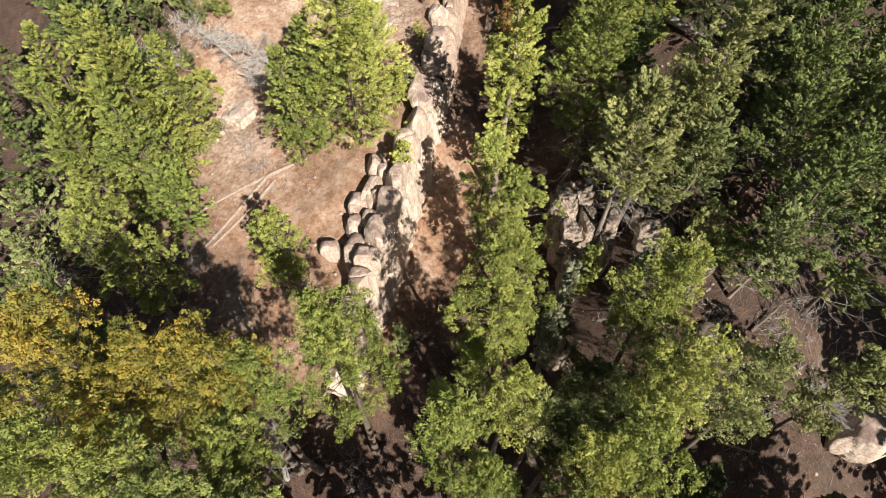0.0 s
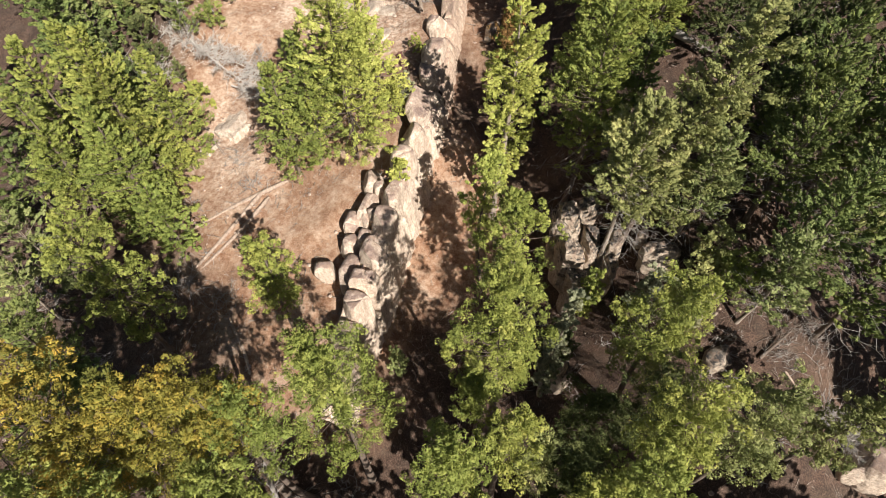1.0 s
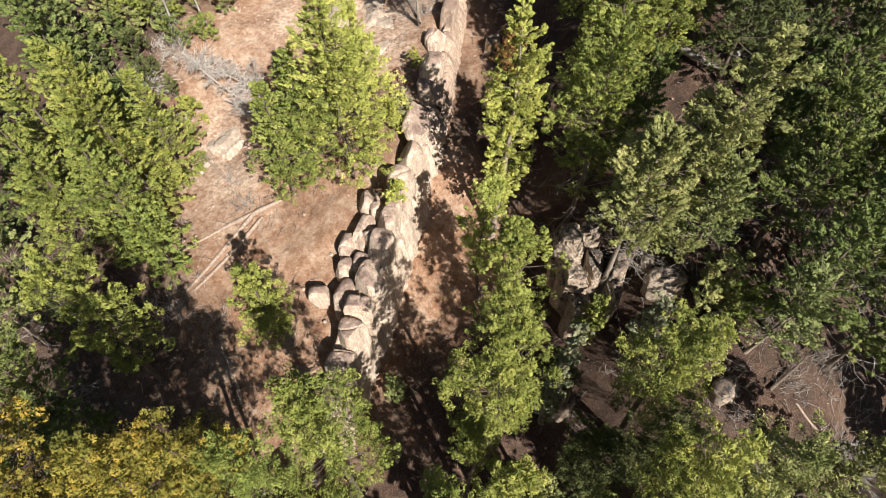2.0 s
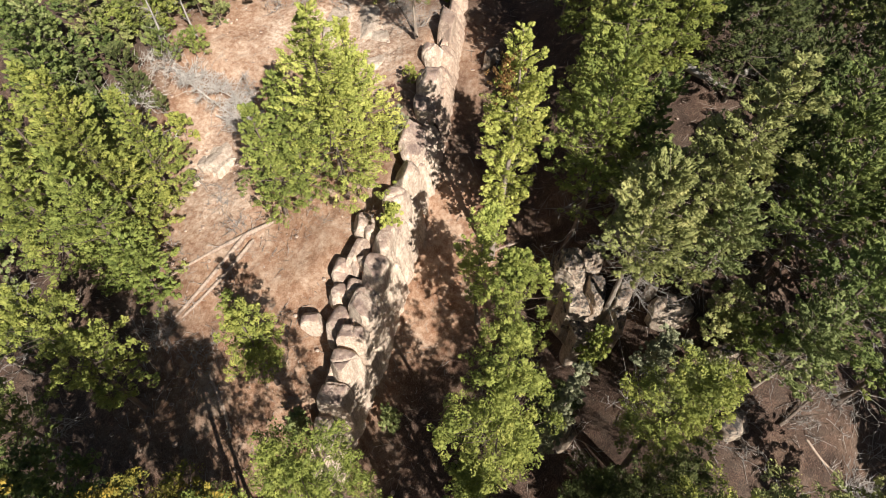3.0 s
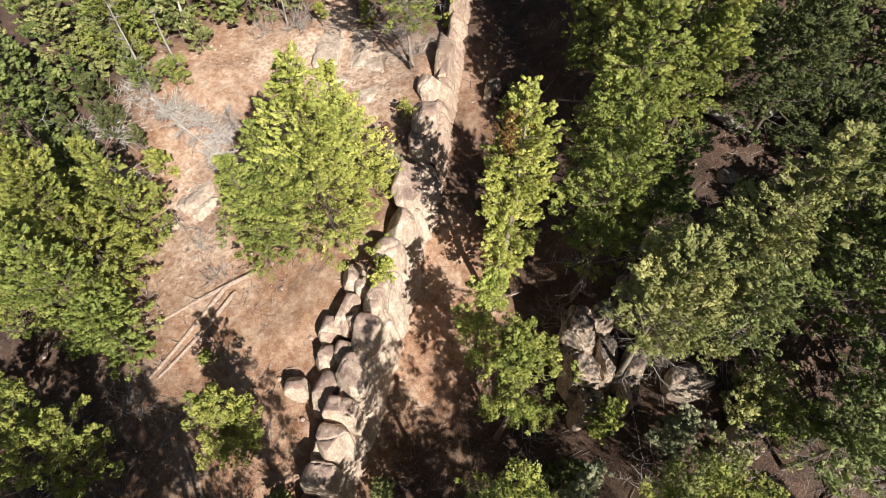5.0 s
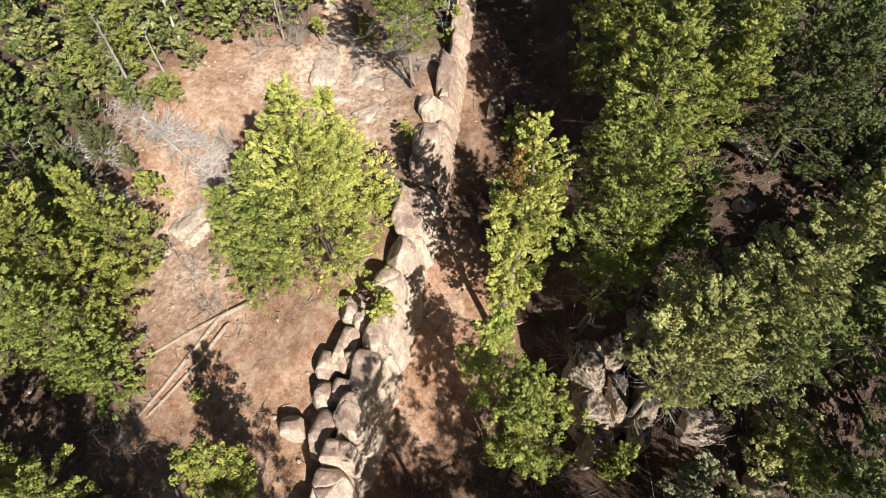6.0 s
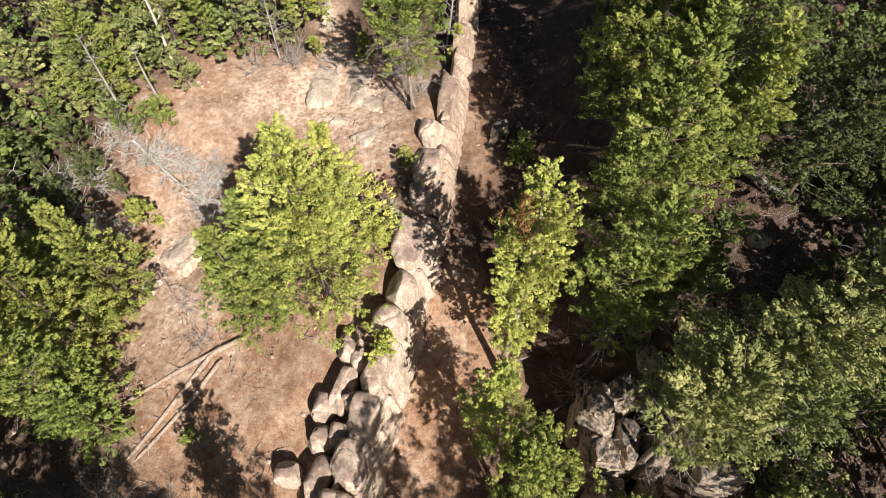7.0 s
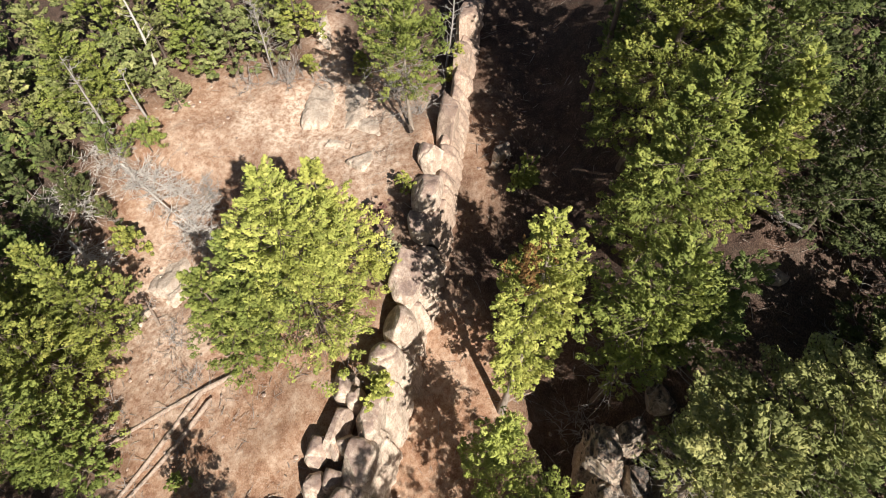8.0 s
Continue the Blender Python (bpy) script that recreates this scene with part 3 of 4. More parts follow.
# x, y, top, crown radius, colour, shape, label
# colour "dark" paints shade into the needles of trees under the canopy
LOWER_WEST_TREES = [
    (-12.5, 7.4, 16.4, 2.4, "orange", "round", AUT), (-10.7, 8.2, 14.0, 1.7, "orange", "round", AUT), (-9.6, 9.0, 12.8, 1.6, "orange", "round", AUT), (-8.4, 9.2, 10.0, 1.9, "fir", "round", JUN),
    (-4.7, 10.5, 11.6, 2.5, "fir", "round", "rounded bright green conifer with a dense crown"), (-11.8, 4.2, 14.8, 2.3, "yellow", "round", AUT), (-10.0, 3.9, 12.4, 1.9, "green", "round", JUN), (-9.4, 6.4, 9.0, 1.8, "fir", "round", JUN),
    (-7.9, 3.2, 9.2, 2.0, "fir", "round", JUN), (-15.8, 6.2, 13.0, 2.6, "fir", "round", DRK), (-17.0, 11.0, 8.0, 2.4, "green", "round", DRK), (-14.5, 2.0, 14.0, 2.4, "yellow", "round", AUT),
    (-17.9, 17.2, 10.3, 2.3, "fir", "round", JUN), (-22.5, 15.0, 7.0, 2.4, "green", "ragged", DRK), (-26.6, 19.8, 4.2, 2.1, "olive", "ragged", DRK), (-22.8, 20.0, 4.5, 1.8, "dark", "ragged", DRK),
    (-30.5, 17.0, 6.0, 2.4, "green", "ragged", DRK), (-9.8, 18.5, 8.1, 1.65, "yellow", "round", "small bright yellow-green tree beside a large shadow"),
]
WEST_WALL_TREES = [
    (-28.3, 23.6, 4.2, 2.0, "olive", "ragged", DRK), (-20.4, 29.2, 13.6, 3.3, "yellow", "cone", OLV), (-19.9, 25.6, 11.4, 2.9, "fir", "cone", OLV), (-23.2, 31.4, 12.6, 3.0, "fir", "cone", OLV),
    (-23.4, 34.8, 8.4, 1.9, "green", "cone", OLV), (-29.6, 43.4, 9.0, 2.2, "green", "cone", DRK), (-26.9, 44.6, 6.8, 1.5, "green", "cone", DRK), (-27.4, 41.6, 6.0, 1.4, "dark", "cone", DRK),
    # low, mostly dark trees added to blacken a gap that lies in shade
    (-24.0, 41.0, 4.8, 1.4, "dark", "ragged", DRK), (-25.3, 42.8, 6.0, 1.6, "dark", "ragged", DRK), (-22.4, 44.6, 6.4, 1.3, "green", "ragged", DRK), (-25.3, 38.9, 4.6, 1.5, "dark", "ragged", DRK),
    (-22.2, 40.4, 3.6, 0.9, "dark", "ragged", DRK), (-27.8, 33.0, 10.5, 2.8, "fir", "cone", OLV), (-18.6, 24.6, 5.8, 1.9, "fir", "cone", DRK), (-25.2, 27.0, 11.0, 2.8, "fir", "cone", OLV),
    (-29.3, 39.6, 11.4, 2.8, "green", "cone", DRK), (-29.5, 28.0, 9.5, 2.8, "green", "cone", DRK), (-32.8, 34.0, 11.0, 2.8, "green", "cone", DRK), (-33.5, 24.0, 8.0, 2.6, "green", "cone", DRK),
    (-30.0, 42.8, 10.8, 2.5, "olive", "cone", BCK), (-20.2, 45.2, 5.8, 1.3, "fir", "round", BCK), (-23.6, 45.8, 6.4, 1.4, "olive", "cone", BCK), (-33.0, 44.4, 12.0, 2.7, "green", "cone", DRK),
    (-19.6, 32.2, 10.4, 2.4, "fir", "cone", OLV),
]
UPPER_WEST_TREES = [
    (-24.2, 47.8, 11.8, 2.5, "fir", "cone", BCK), (-27.8, 46.2, 10.6, 2.6, "olive", "cone", BCK), (-26.8, 50.6, 12.0, 2.6, "olive", "cone", BCK), (-20.8, 53.2, 12.0, 2.5, "olive", "cone", BCK),
    (-17.8, 52.4, 11.4, 2.3, "fir", "cone", BCK), (-15.2, 52.2, 11.6, 2.4, "olive", "cone", BCK), (-12.6, 53.4, 11.6, 2.2, "olive", "cone", BCK), (-10.8, 54.8, 11.8, 2.0, "fir", "cone", BCK),
    (-23.6, 53.2, 13.0, 2.5, "fir", "cone", BCK), (-31.0, 49.6, 12.8, 2.7, "green", "cone", DRK), (-16.8, 55.6, 13.8, 2.5, "olive", "cone", BCK), (-20.5, 56.4, 14.0, 2.6, "fir", "cone", BCK),
    (-26.6, 55.0, 14.0, 2.6, "olive", "cone", BCK), (-13.4, 57.2, 14.2, 2.5, "fir", "cone", BCK), (-18.9, 48.9, 7.6, 1.35, "olive", "cone", BCK), (-25.2, 47.2, 9.4, 1.9, "olive", "cone", BCK),
    (-23.0, 48.8, 9.6, 1.9, "fir", "cone", BCK), (-20.9, 50.2, 9.8, 1.8, "olive", "cone", BCK), (-5.2, 58.0, 14.0, 2.5, "olive", "cone", BCK), (-36.5, 48.0, 12.8, 2.7, "green", "cone", DRK),
    (-33.5, 55.0, 14.0, 2.7, "green", "cone", DRK), (-22.4, 50.2, 9.6, 1.8, "olive", "cone", BCK), (-2.4, 53.6, 11.6, 1.9, "fir", "cone", BCK),
]
CLEARING_TREES = [
    (-6.5, 31.5, 16.0, 4.2, "gold", "cone", FIR), (-5.5, 34.4, 13.4, 2.8, "gold", "cone", FIR), (-10.9, 30.5, 10.4, 2.3, "fir", "cone", FIR), (-9.2, 31.4, 12.0, 2.7, "fir", "cone", FIR),
]
EAST_EDGE_TREES = [
    (2.9, 24.0, 8.4, 1.75, "gold", "round", JUN), (9.3, 28.5, 15.4, 2.9, "fir", "ragged", OLV), (12.0, 28.8, 13.4, 2.0, "green", "ragged", OLV), (11.4, 35.0, 19.4, 3.3, "fir", "cone", OLV),
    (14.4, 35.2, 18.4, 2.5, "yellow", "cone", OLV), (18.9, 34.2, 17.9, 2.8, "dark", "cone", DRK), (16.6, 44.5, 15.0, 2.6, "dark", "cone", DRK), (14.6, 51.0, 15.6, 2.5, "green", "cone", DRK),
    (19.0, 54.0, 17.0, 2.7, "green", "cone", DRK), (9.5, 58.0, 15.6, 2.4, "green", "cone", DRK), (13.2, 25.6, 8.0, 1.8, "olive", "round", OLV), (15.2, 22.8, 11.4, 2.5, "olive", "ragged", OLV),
    # next four: added tall, tops out of view, to shade the upper gully
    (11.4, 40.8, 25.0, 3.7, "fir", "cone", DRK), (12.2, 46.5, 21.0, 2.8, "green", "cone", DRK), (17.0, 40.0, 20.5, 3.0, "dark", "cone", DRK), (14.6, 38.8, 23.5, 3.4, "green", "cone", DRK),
    (7.4, 35.6, 5.6, 1.1, "dark", "ragged", DRK),
]
EAST_LOW_TREES = [
    (4.1, 20.6, 8.9, 2.25, "yellow", "round", JUN), (13.4, 9.1, 10.9, 1.9, "olive", "round", OLV), (11.2, 13.8, 10.9, 2.3, "fir", "round", JUN), (11.0, 11.6, 6.6, 1.9, "dark", "round", DRK),
    (12.8, 6.0, 4.0, 1.7, "dark", "ragged", DRK), (19.4, 18.4, 13.6, 2.3, "green", "ragged", OLV), (22.4, 21.0, 15.0, 2.6, "green", "ragged", DRK), (22.8, 16.6, 12.2, 2.5, "green", "ragged", OLV),
    (17.9, 17.2, 9.8, 2.1, "olive", "ragged", OLV), (15.8, 19.6, 6.8, 1.7, "olive", "round", OLV), (17.2, 18.6, 6.2, 1.4, "fir", "round", JUN), (20.6, 10.4, 6.9, 1.7, "olive", "round", OLV),
    (28.4, 21.5, 9.4, 2.5, "green", "ragged", DRK), (23.0, 21.0, 8.5, 2.2, "olive", "ragged", OLV), (13.0, 16.6, 5.4, 1.5, "olive", "round", OLV),
]
GULLY_TREES = [
    (2.75, 13.2, 12.8, 2.4, "yellow", "round", JUN), (1.5, 11.3, 7.2, 1.2, "fir", "round", JUN), (3.2, 8.6, 9.6, 1.3, "yellow", "round", JUN), (4.3, 8.4, 7.8, 1.0, "olive", "round", JUN),
    (0.5, 7.3, 9.4, 1.9, "yellow", "round", JUN), (1.8, 5.4, 7.6, 1.7, "fir", "round", JUN), (5.7, 7.6, 7.2, 1.5, "dark", "round", DRK), (6.7, 5.8, 8.9, 1.8, "yellow", "round", JUN),
    (8.3, 6.7, 9.8, 2.0, "fir", "round", JUN), (5.2, 4.0, 7.0, 1.8, "green", "round", DRK), (9.7, 8.6, 12.6, 1.9, "yellow", "round", JUN), (8.2, 11.4, 4.6, 2.0, "dark", "round", DRK),
    (7.4, 17.2, 1.6, 1.5, "dark", "ragged", DRK),
]
EAST_MIDDLE_TREES = [
    (21.6, 27.0, 12.8, 2.7, "green", "ragged", DRK), (20.2, 28.6, 11.0, 2.2, "dark", "ragged", DRK),
    (19.6, 23.4, 15.0, 2.3, "green", "ragged", OLV), (21.6, 25.0, 12.2, 2.5, "green", "ragged", OLV), (24.2, 25.5, 12.4, 2.7, "green", "ragged", DRK), (24.8, 31.0, 13.4, 2.7, "green", "ragged", DRK),
    (29.2, 28.0, 12.4, 2.7, "green", "ragged", DRK), (25.6, 22.4, 13.6, 2.9, "green", "ragged", DRK), (22.6, 30.6, 11.0, 2.3, "green", "ragged", OLV),
    (27.2, 29.6, 12.0, 2.4, "green", "ragged", DRK), (26.6, 25.0, 11.0, 2.3, "green", "ragged", DRK),
]
EAST_FAR_TREES = [
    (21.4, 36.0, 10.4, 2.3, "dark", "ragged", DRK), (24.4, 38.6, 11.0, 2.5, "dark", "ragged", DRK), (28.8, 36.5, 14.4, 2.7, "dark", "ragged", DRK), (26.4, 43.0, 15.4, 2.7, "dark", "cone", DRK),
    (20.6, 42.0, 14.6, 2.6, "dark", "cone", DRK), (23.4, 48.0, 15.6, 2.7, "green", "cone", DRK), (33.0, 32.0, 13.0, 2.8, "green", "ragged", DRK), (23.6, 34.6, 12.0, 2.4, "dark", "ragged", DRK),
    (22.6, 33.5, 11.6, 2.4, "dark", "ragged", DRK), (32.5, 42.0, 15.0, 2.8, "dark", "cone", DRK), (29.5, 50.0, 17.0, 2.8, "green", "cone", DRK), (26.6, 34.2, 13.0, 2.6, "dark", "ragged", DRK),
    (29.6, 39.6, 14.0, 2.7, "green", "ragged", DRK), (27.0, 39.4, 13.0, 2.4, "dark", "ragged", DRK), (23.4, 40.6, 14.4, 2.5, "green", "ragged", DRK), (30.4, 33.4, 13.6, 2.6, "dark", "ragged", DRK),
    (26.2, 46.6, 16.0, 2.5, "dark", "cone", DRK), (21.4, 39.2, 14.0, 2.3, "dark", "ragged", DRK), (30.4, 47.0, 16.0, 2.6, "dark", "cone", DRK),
]
TREES = LOWER_WEST_TREES + WEST_WALL_TREES + UPPER_WEST_TREES + CLEARING_TREES + EAST_EDGE_TREES + EAST_LOW_TREES + GULLY_TREES + EAST_MIDDLE_TREES + EAST_FAR_TREES
for k, (x, y, top, r, colour, shape, label) in enumerate(TREES):
    tall = top - ground_at(x, y)
    open_stem = {"cone": 0.12, "ragged": 0.26, "round": max(0.2, 1 - 4.0 * r / tall)}[shape]
    near, far = y < 16 and abs(x) < 14, y > 49 or x > 22 or x < -26
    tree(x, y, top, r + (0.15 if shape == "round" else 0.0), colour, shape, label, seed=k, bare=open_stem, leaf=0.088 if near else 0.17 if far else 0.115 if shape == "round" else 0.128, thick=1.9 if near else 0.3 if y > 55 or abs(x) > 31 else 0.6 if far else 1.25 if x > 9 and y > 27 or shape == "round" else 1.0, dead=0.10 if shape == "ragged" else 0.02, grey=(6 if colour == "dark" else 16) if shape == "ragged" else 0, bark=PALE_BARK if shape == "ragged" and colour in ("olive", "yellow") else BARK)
pine = tree(3.95, 28.5, 16.2, 1.85, "gold", "club", PIN, 201, bare=0.2, bark=PALE_BARK, name="pine_tree", lean=(0.3, 0.7), clump=0.4, thick=1.5, leaf=0.12)
_rng = np.random.default_rng(77)
_at = np.concatenate([c + _rng.normal(0, 0.3, (20, 3)) for c in ((0.0, 0.45, 16.3), (-0.5, 0.3, 15.7), (-0.2, -0.1, 15.2))])
_v, _f, _w = sprays(_rng, _at[:60], np.tile((0.0, -0.5, 0.6), (60, 1)) + _rng.normal(0, 0.4, (60, 3)), np.full(60, 0.4), np.full(60, 0.14), 24, 0.12)
tagged(link_mesh("browned_tip", _v, _f, LEAF["amber"], pine, smooth=False, tint={"tint": np.repeat(_rng.uniform(0.1, 0.7, len(_f)), 3)}), "patch of orange-brown dying needles", kind="stuff")
tree(11.6, 22.4, 17.6, 2.3, "olive", "column", OLV, 202, bare=0.28, lean=(3.5, 2.2), dead=0.06, grey=26, thick=1.7)
# added shade caster: its crown stands above the view
tree(10.2, 46.0, 24.0, 3.4, "green", "ragged", DRK, 205, bare=0.55)
tree(10.5, 22.1, 13.6, 2.5, "olive", "ragged", OLV, 204, bare=0.46, dead=0.06, grey=26, bark=PALE_BARK, thick=1.5)
tree(-1.7, 45.4, 15.6, 2.7, "fir", "ragged", "pale green tree with bare grey lower limbs on the ridge", 203, bare=0.36, dead=0.06, bark=PALE_BARK, grey=40, thick=1.3)
for k, (x, y, top, r, colour) in enumerate([(-20.3, 38.4, 2.8, 1.15, "yellow"), (-2.95, 35.6, 5.5, 1.05, "sage"), (-2.1, 40.5, 6.0, 0.7, "yellow"), (-5.5, 51.6, 7.4, 0.8, "yellow"), (-9.4, 51.4, 6.8, 0.9, "yellow"), (5.8, 41.8, 6.4, 1.0, "fir"),
                                      (-13.8, 24.0, 0.4, 0.7, "fir"), (7.0, 15.8, 7.0, 0.9, "sage"), (9.8, 20.2, 2.6, 1.0, "yellow"), (1.4, 50.5, 8.2, 0.8, "yellow"), (-3.0, 17.2, -2.6, 0.9, "olive"), (-8.2, 16.0, -0.4, 1.0, "olive"), (15.2, 17.6, 3.6, 1.1, "sage"), (12.6, 18.8, 4.6, 1.2, "sage")]):
    tree(x, y, top, r, colour, "round", "low pale green shrub growing among rocks and soil", 300 + k, bare=0.1, name="shrub", leaf=0.12, clump=0.3, group="shrubs", bark=PALE_BARK, thick=2.0)
tree(-2.85, 27.5, 4.7, 1.0, "gold", "round", "low yellow-green shrub rooted in a cleft of the ridge", 330, bare=0.1, name="shrub", leaf=0.12, clump=0.3, group="shrubs", bark=PALE_BARK, base=2.8, thick=2.4)
tree(-3.15, 37.7, 6.1, 0.75, "rust", "round", "small dead sapling with rust-brown needles", 331, bare=0.6, name="dead_sapling", leaf=0.13, clump=0.25, thick=1.4)


# trees added mostly out of view, placed to throw shade on the visible ground
for k, (x, y, top, r) in enumerate([(-3.2, 1.2, 7.6, 2.3), (0.8, -1.2, 8.6, 2.5), (24.4, -2.2, 10.0, 2.7), (21.9, -3.2, 9.6, 2.6), (26.8, -3.6, 11.0, 2.7), (18.6, -2.6, 9.6, 2.5), (4.6, 0.6, 7.0, 2.2), (9.6, 0.6, 9.6, 2.4), (14.6, 1.6, 8.6, 2.2), (13.6, -3.4, 9.6, 2.5), (20.6, -1.0, 7.6, 2.3), (-7.2, -2.2, 10.0, 2.6), (-14.0, -3.0, 11.0, 2.6), (18.0, 4.2, 5.4, 1.6), (30.5, 7.6, 13.0, 2.6), (33.0, 12.6, 13.0, 2.8), (33.5, 1.0, 13.0, 2.6), (35.5, 6.0, 13.0, 2.6), (37.0, 14.5, 13.0, 2.6), (32.6, 9.8, 10.0, 2.2)]):
    tree(x, y, top, r, "green", "round", DRK, 400 + k, bare=0.35, thick=0.6, leaf=0.22)


# ---- dead wood ----
def snag(name, foot, tip, label, seed, radius=0.16, limbs=40, reach=1.6, first=0.2, forks=6, droop=0.0, wood=DEAD_WOOD, thin=0.03):
    """A bare dead trunk, standing or fallen, from foot to tip, with grey forking limbs."""
    rng = np.random.default_rng(5000 + seed)
    foot, tip = np.array(foot, float), np.array(tip, float)
    e = thing(name, tuple(foot), label, "dead tree", "dead trees")
    t = np.linspace(0, 1, 10)[:, None]
    span = np.linalg.norm(tip - foot)
    stem = (tip - foot) * t + rng.normal(0, 0.02 * span, (1, 3)) * np.sin(t * 3.1)
    v, f = tube(stem, radius * (1 - 0.85 * t[:, 0]), 7)
    link_mesh("trunk", v, f, wood, e)
    axis = (tip - foot) / span
    got = []
    for _ in range(limbs):
        s = rng.uniform(first, 0.98)
        d = np.cross(axis, rng.normal(0, 1, 3))
        d = d / np.linalg.norm(d) + axis * rng.uniform(0.2, 0.9) - np.array([0, 0, droop])
        if abs(axis[2]) < 0.5:
            d[2] = abs(d[2]) * 0.6
        p = np.array([np.interp(s, t[:, 0], stem[:, i]) for i in range(3)])
        got += twig_spray(rng, p, d, reach * rng.uniform(0.5, 1.2) * (1.15 - 0.6 * s), forks, thin)
    v, f = joined(got)
    tagged(link_mesh("branchwork", v, f, wood, e), kind="stuff")
    return e


def on_land(x, y, up=0.0):
    return (x, y, ground_at(x, y) + up)


WHITE = "bleached fallen tree with a tangle of white branches"
snag("fallen_tree", on_land(-26.5, 46.4, -0.1), on_land(-14.8, 40.2, 0.7), WHITE, 1, 0.11, 130, 2.1, 0.12, 11, wood=PALE_DEAD, thin=0.036)
snag("fallen_tree", on_land(-22.0, 44.0, 0.6), on_land(-15.0, 38.6, 0.5), WHITE, 2, 0.12, 80, 2.2, 0.1, 10, wood=PALE_DEAD, thin=0.036)
snag("fallen_tree", on_land(-18.2, 40.4, 0.4), on_land(-14.2, 37.4, 0.6), WHITE, 17, 0.10, 50, 1.8, 0.1, 10, wood=PALE_DEAD, thin=0.028)
snag("dead_tree", on_land(-29.2, 42.0, 0), on_land(-23.0, 40.4, 1.6), "grey leafless tree leaning in deep shade", 3, 0.15, 60, 3.0, 0.2, 8, wood=PALE_DEAD)
snag("dead_tree", on_land(-25.4, 39.4, 0), on_land(-21.2, 36.4, 1.6), "grey leafless tree leaning in deep shade", 4, 0.13, 40, 2.6, 0.2, 8, wood=PALE_DEAD)
snag("dead_tree", on_land(-20.8, 51.3, -0.2), on_land(-21.0, 51.6, 9.0), "tall bare pale trunk with short broken limbs", 5, 0.15, 16, 1.0, 0.25, 4, wood=PALE_DEAD)
snag("dead_tree", on_land(-22.4, 45.1, -0.2), on_land(-22.6, 45.6, 7.4), "tall bare pale trunk with short broken limbs", 6, 0.13, 26, 1.2, 0.2, 5, wood=DEAD_WOOD)
snag("dead_tree", on_land(-20.6, 47.3, -0.2), on_land(-20.8, 47.5, 4.6), "tall bare pale trunk with short broken limbs", 18, 0.13, 12, 0.9, 0.3, 4, wood=DEAD_WOOD)
snag("dead_tree", on_land(-15.2, 41.6, -0.1), on_land(-15.4, 41.9, 2.2), "small leafless grey sapling with fine twigs", 7, 0.03, 34, 0.9, 0.1, 6)
snag("dead_tree", on_land(-12.4, 51.6, -0.2), on_land(-12.6, 52.0, 6.0), "tall bare pale trunk with short broken limbs", 8, 0.09, 40, 1.6, 0.1, 6)
snag("dead_tree", on_land(0.6, 52.4, -0.2), on_land(1.2, 54.0, 7.0), "tall bare pale trunk with short broken limbs", 9, 0.10, 30, 1.4, 0.2, 5)
snag("dead_tree", on_land(-10.3, 8.4, -0.2), on_land(-8.8, 9.2, 11.0), "grey trunk with bare side limbs", 10, 0.22, 40, 1.8, 0.15, 6)
snag("fallen_tree", on_land(22.4, 12.6, 0.3), on_land(25.6, 11.0, 0.9), "grey leafless brush heaped beside a boulder", 11, 0.1, 60, 1.9, 0.1, 9)
snag("fallen_tree", on_land(16.6, 36.6, 0.4), on_land(18.6, 34.0, 1.2), "dark weathered fallen trunk with broken limbs", 12, 0.35, 14, 1.2, 0.3, 5)
snag("fallen_tree", on_land(20.0, 35.6, 0.5), on_land(24.5, 38.2, 1.4), "dark weathered fallen trunk with broken limbs", 13, 0.25, 24, 1.8, 0.3, 6)
snag("fallen_tree", on_land(-1.7, 44.9, 0.25), on_land(-4.1, 50.8, 0.9), "dark fallen stem across bare sandy ground", 14, 0.15, 12, 1.0, 0.4, 5, wood=BARK)
snag("fallen_tree", on_land(-30.0, 23.0, 0.4), on_land(-26.6, 20.6, 0.8), "pale fallen stem under the trees", 15, 0.14, 14, 1.2, 0.3, 4)
snag("fallen_tree", on_land(19.0, 15.2, 0.3), on_land(21.8, 17.2, 0.8), "grey leafless brush heaped on the ground", 16, 0.12, 24, 1.6, 0.1, 6, wood=BARK)


def brush(x, y, r, up, n, seed, label="heap of grey leafless brush on the slope"):
    rng = np.random.default_rng(7000 + seed)
    e = thing("brush_heap", on_land(x, y), label, "brush", "brush heaps")
    got = []
    for _ in range(n):
        b, k = rng.uniform(0, 6.28), r * rng.uniform(0, 0.7)
        got += twig_spray(rng, np.array([math.cos(b) * k, math.sin(b) * k, ground_at(x + math.cos(b) * k, y + math.sin(b) * k) - ground_at(x, y)]),
                          np.array([rng.normal(0, 0.8), rng.normal(0, 0.8), rng.uniform(0.2, 1.2)]), up * rng.uniform(0.5, 1.3), 7, 0.025)
    v, f = joined(got)
    tagged(link_mesh("brushwood", v, f, DEAD_WOOD, e), kind="stuff")


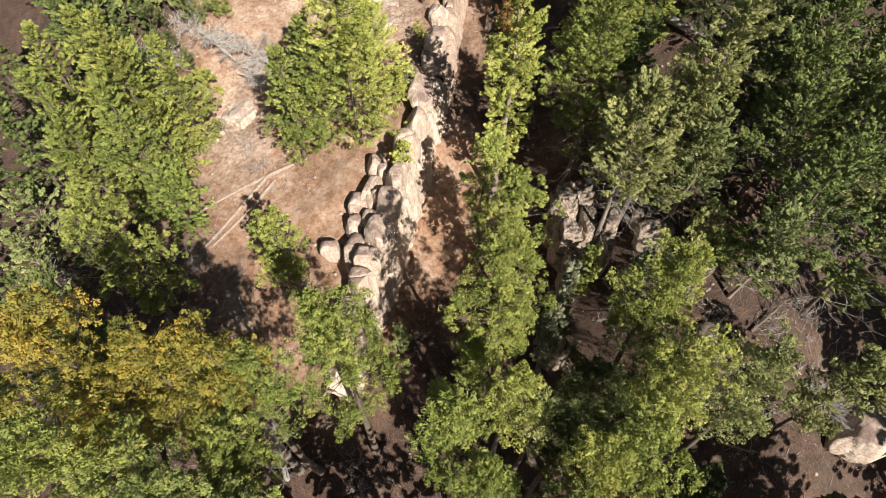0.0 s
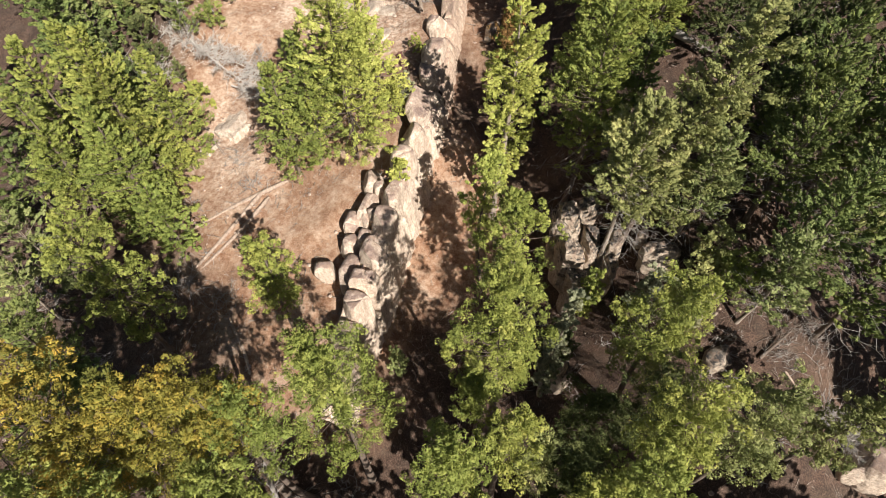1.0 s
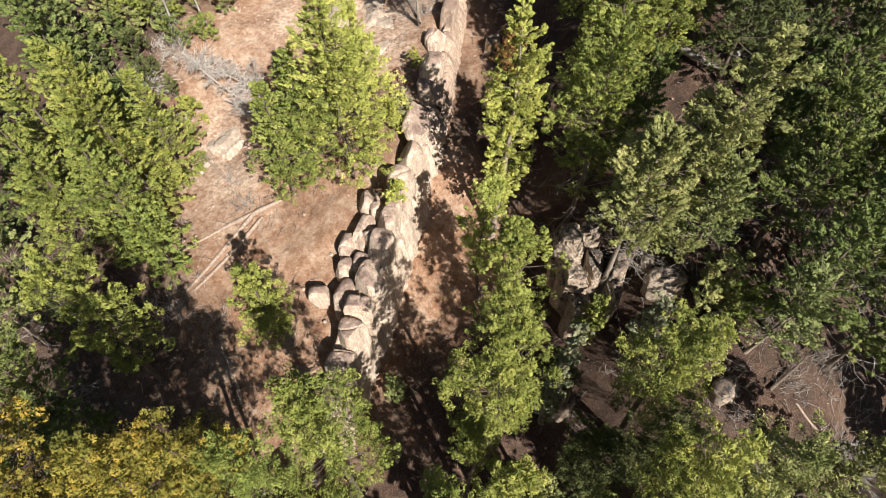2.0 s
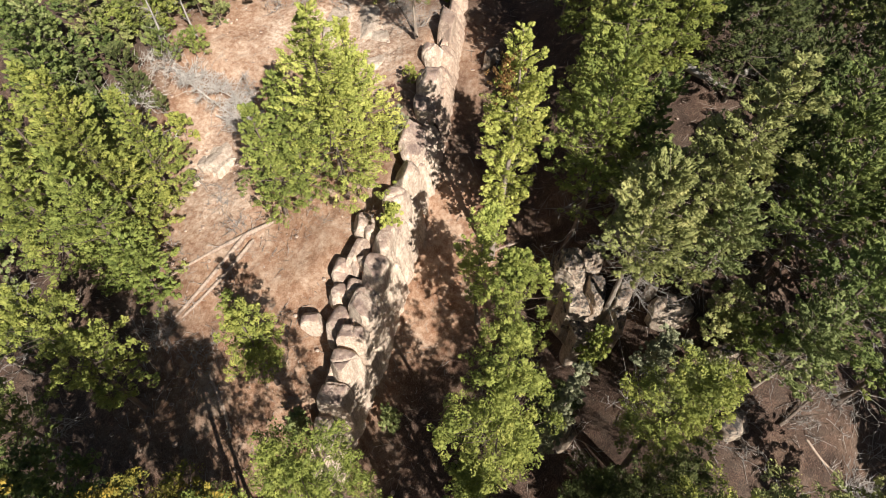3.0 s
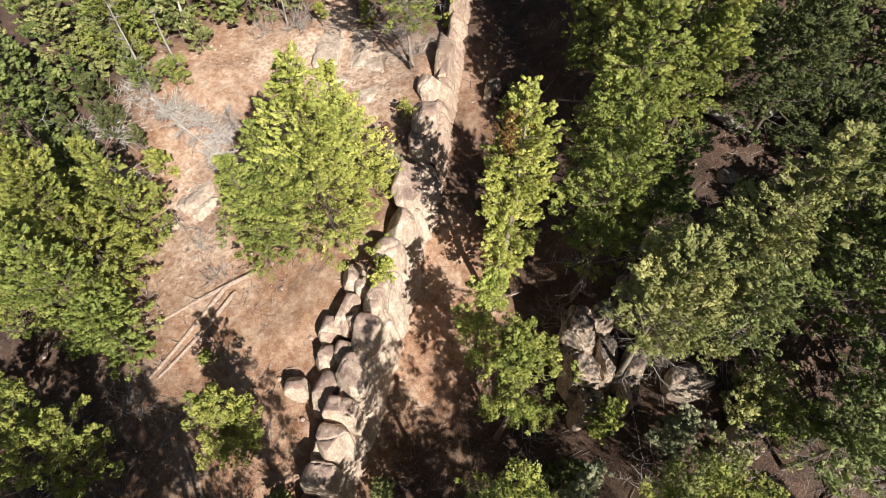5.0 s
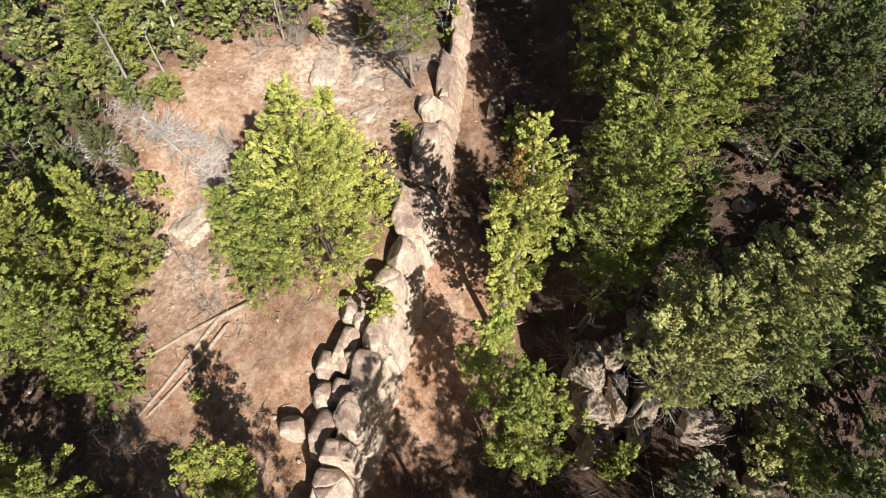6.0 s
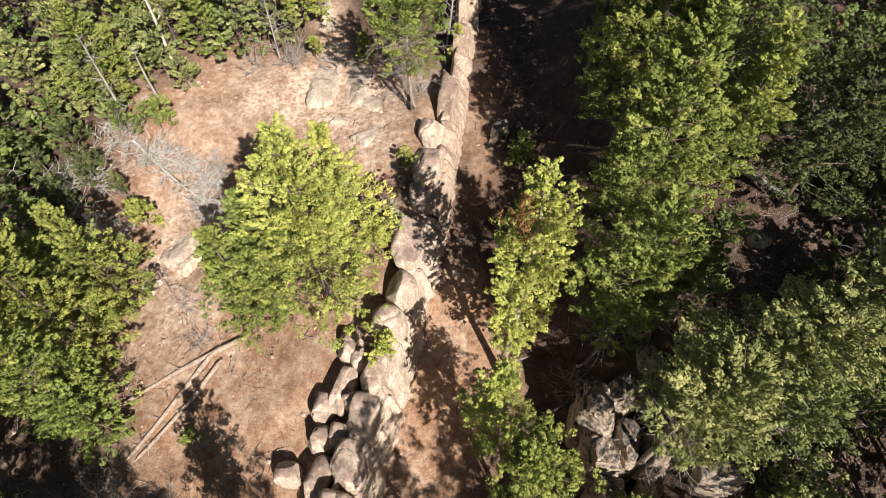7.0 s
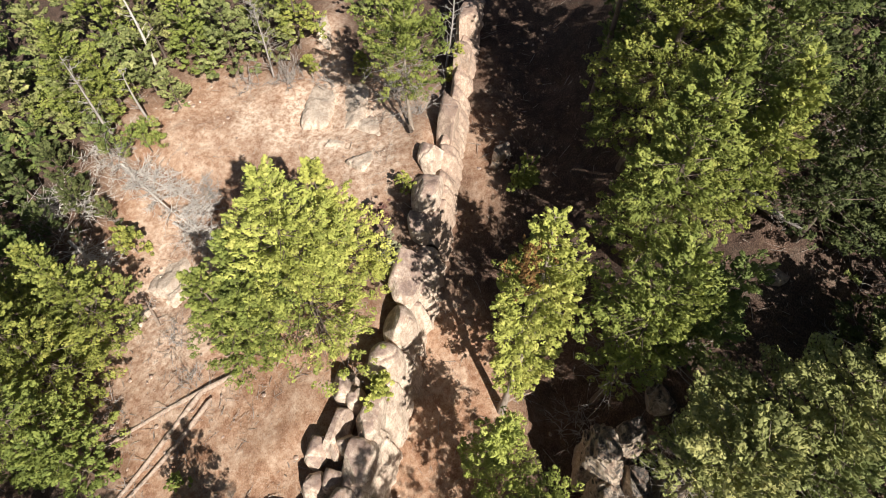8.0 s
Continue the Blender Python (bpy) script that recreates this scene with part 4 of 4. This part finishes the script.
for k, (x, y, r, up, n) in enumerate([(-3.0, 50.0, 1.8, 1.9, 46), (-1.6, 47.6, 1.0, 1.5, 22), (-8.2, 51.2, 1.4, 1.3, 24), (-11.2, 51.4, 1.8, 1.8, 40), (-14.2, 50.8, 1.6, 1.4, 26), (-16.2, 32.2, 1.6, 0.9, 20),
                                       (-14.4, 29.6, 1.2, 0.9, 20), (-19.4, 27.6, 1.6, 1.1, 26), (-18.4, 21.6, 2.2, 1.4, 34), (-15.0, 20.2, 1.8, 1.2, 22), (-16.0, 41.5, 2.0, 1.2, 30), (-4.9, 28.9, 0.7, 0.9, 14),
                                       (6.4, 20.6, 1.4, 1.4, 22), (9.0, 16.4, 1.5, 1.6, 24), (8.2, 27.4, 1.2, 1.6, 26), (13.6, 26.8, 1.4, 1.4, 22), (17.0, 14.4, 2.0, 1.2, 30), (22.0, 16.8, 2.2, 1.0, 26), (25.0, 14.0, 2.0, 1.0, 24),
                                       (-6.0, 9.6, 1.6, 1.2, 24), (-8.0, 12.6, 1.8, 1.2, 24), (18.2, 11.0, 1.4, 1.3, 22), (12.0, 17.4, 1.6, 1.5, 26), (20.4, 15.4, 1.8, 0.9, 30), (23.0, 16.6, 1.8, 0.8, 26), (20.2, 11.8, 1.4, 1.1, 26), (16.9, 16.2, 1.4, 0.9, 24), (24.6, 12.0, 1.6, 1.3, 34), (4.6, 44.4, 1.0, 0.7, 14), (-5.6, 8.2, 1.6, 0.9, 26)]):
    brush(x, y, r, up, n, k)


def fallen_log(a, b, radius, seed, label="long pale barkless log lying on red soil"):
    """A tapering log, slightly bent, with broken ends and knots."""
    rng = np.random.default_rng(8000 + seed)
    p, q = np.array(on_land(*a, radius * 0.8)), np.array(on_land(*b, radius * 0.8))
    t = np.linspace(0, 1, 22)[:, None]
    mid = p + (q - p) * t
    mid[:, 2] = np.array([ground_at(v[0], v[1]) for v in mid]) * 0.5 + mid[:, 2] * 0.5 + 0.05
    way = (q - p) / np.linalg.norm(q - p)
    mid += np.cross(way, (0, 0, 1.0)) * 0.18 * np.sin(t * 3.3 + seed)
    r = radius * (1 - 0.35 * t[:, 0]) * (1 + rng.normal(0, 0.05, 22))
    r[0] *= 0.45
    r[-1] *= 0.35
    v, f = tube(mid - p, r, 10)
    e = thing("fallen_log", tuple(p), label, "log", "logs in the clearing")
    link_mesh("stem", v, f, LOG_WOOD, e)
    got = []
    for _ in range(9):
        k = rng.integers(2, 20)
        got += twig_spray(rng, mid[k] - p, rng.normal(0, 1, 3) * (1, 1, 0.4) + (0, 0, 0.5), rng.uniform(0.4, 1.1), 2, 0.03)
    v, f = joined(got)
    tagged(link_mesh("branch_stub", v, f, DEAD_WOOD, e), kind="stuff")


fallen_log((-11.6, 29.6), (-19.2, 26.0), 0.17, 1)
fallen_log((-13.3, 28.9), (-17.6, 23.0), 0.16, 2)
fallen_log((-12.9, 28.4), (-16.9, 22.9), 0.15, 3)
fallen_log((4.05, 28.6), (5.95, 29.6), 0.09, 4, "short pale log at the foot of a pine")
fallen_log((17.4, 9.5), (19.3, 9.4), 0.07, 5, "short pale log on shaded litter")
fallen_log((20.6, 14.6), (22.4, 13.2), 0.08, 6, "short pale log on shaded litter")
fallen_log((-12.3, 15.2), (-14.3, 19.4), 0.13, 7, "dark log lying in shade")
fallen_log((-17.6, 33.0), (-19.2, 35.8), 0.10, 8, "short pale log on sandy ground")


def litter_sticks():
    """Thin sticks and cones strewn over the forest floor."""
    rng = np.random.default_rng(91)
    got = []
    for j in range(5600):
        x, y = (rng.uniform(-30, 30), rng.uniform(4, 56)) if j % 3 else (rng.normal(-13, 5), rng.normal(35, 10)) if j % 2 else (rng.normal(-9, 5), rng.normal(27, 9))
        k, b = 0.10 + rng.uniform(0, 1) ** 3 * 1.0, rng.uniform(0, 6.28)
        p = np.array(on_land(x, y, 0.05))
        q = np.array(on_land(x + math.cos(b) * k, y + math.sin(b) * k, 0.06 + rng.uniform(0, 0.08)))
        got.append(tube(np.stack([p, (p + q) / 2 + rng.normal(0, 0.03, 3), q]), np.array([0.018, 0.015, 0.007]) * rng.uniform(0.5, 1.5), 3))
    v, f = joined(got)
    tagged(link_mesh("fallen_sticks", v, f, STICK), "thin grey sticks strewn over the forest floor", "sticks", kind="stuff")


litter_sticks()


def loose_stones():
    rng = np.random.default_rng(17)
    bm = rock_mesh((1, 1, 0.7), 9, 2.4, 0.2, 1, 3)
    base = np.array([v.co[:] for v in bm.verts])
    tri = np.array([[v.index for v in f.verts] for f in bm.faces])
    bm.free()
    verts, faces = [], []
    for k in range(1500):
        x, y = (rng.normal(-12, 6), rng.normal(34, 12)) if k % 2 else (rng.uniform(-28, 28), rng.uniform(4, 56))
        s = 0.03 + 0.16 * rng.uniform() ** 4
        c, n = math.cos(k), math.sin(k)
        p = base * s * rng.uniform(0.7, 1.3, 3) @ np.array([[c, n, 0], [-n, c, 0], [0, 0, 1]])
        verts.append(p + np.array(on_land(x, y, 0.02)))
        faces.append(tri + k * len(base))
    tagged(link_mesh("loose_stones", np.concatenate(verts), np.concatenate(faces), SANDSTONE), "small pale stones scattered on the soil", "stones", kind="stuff")


loose_stones()
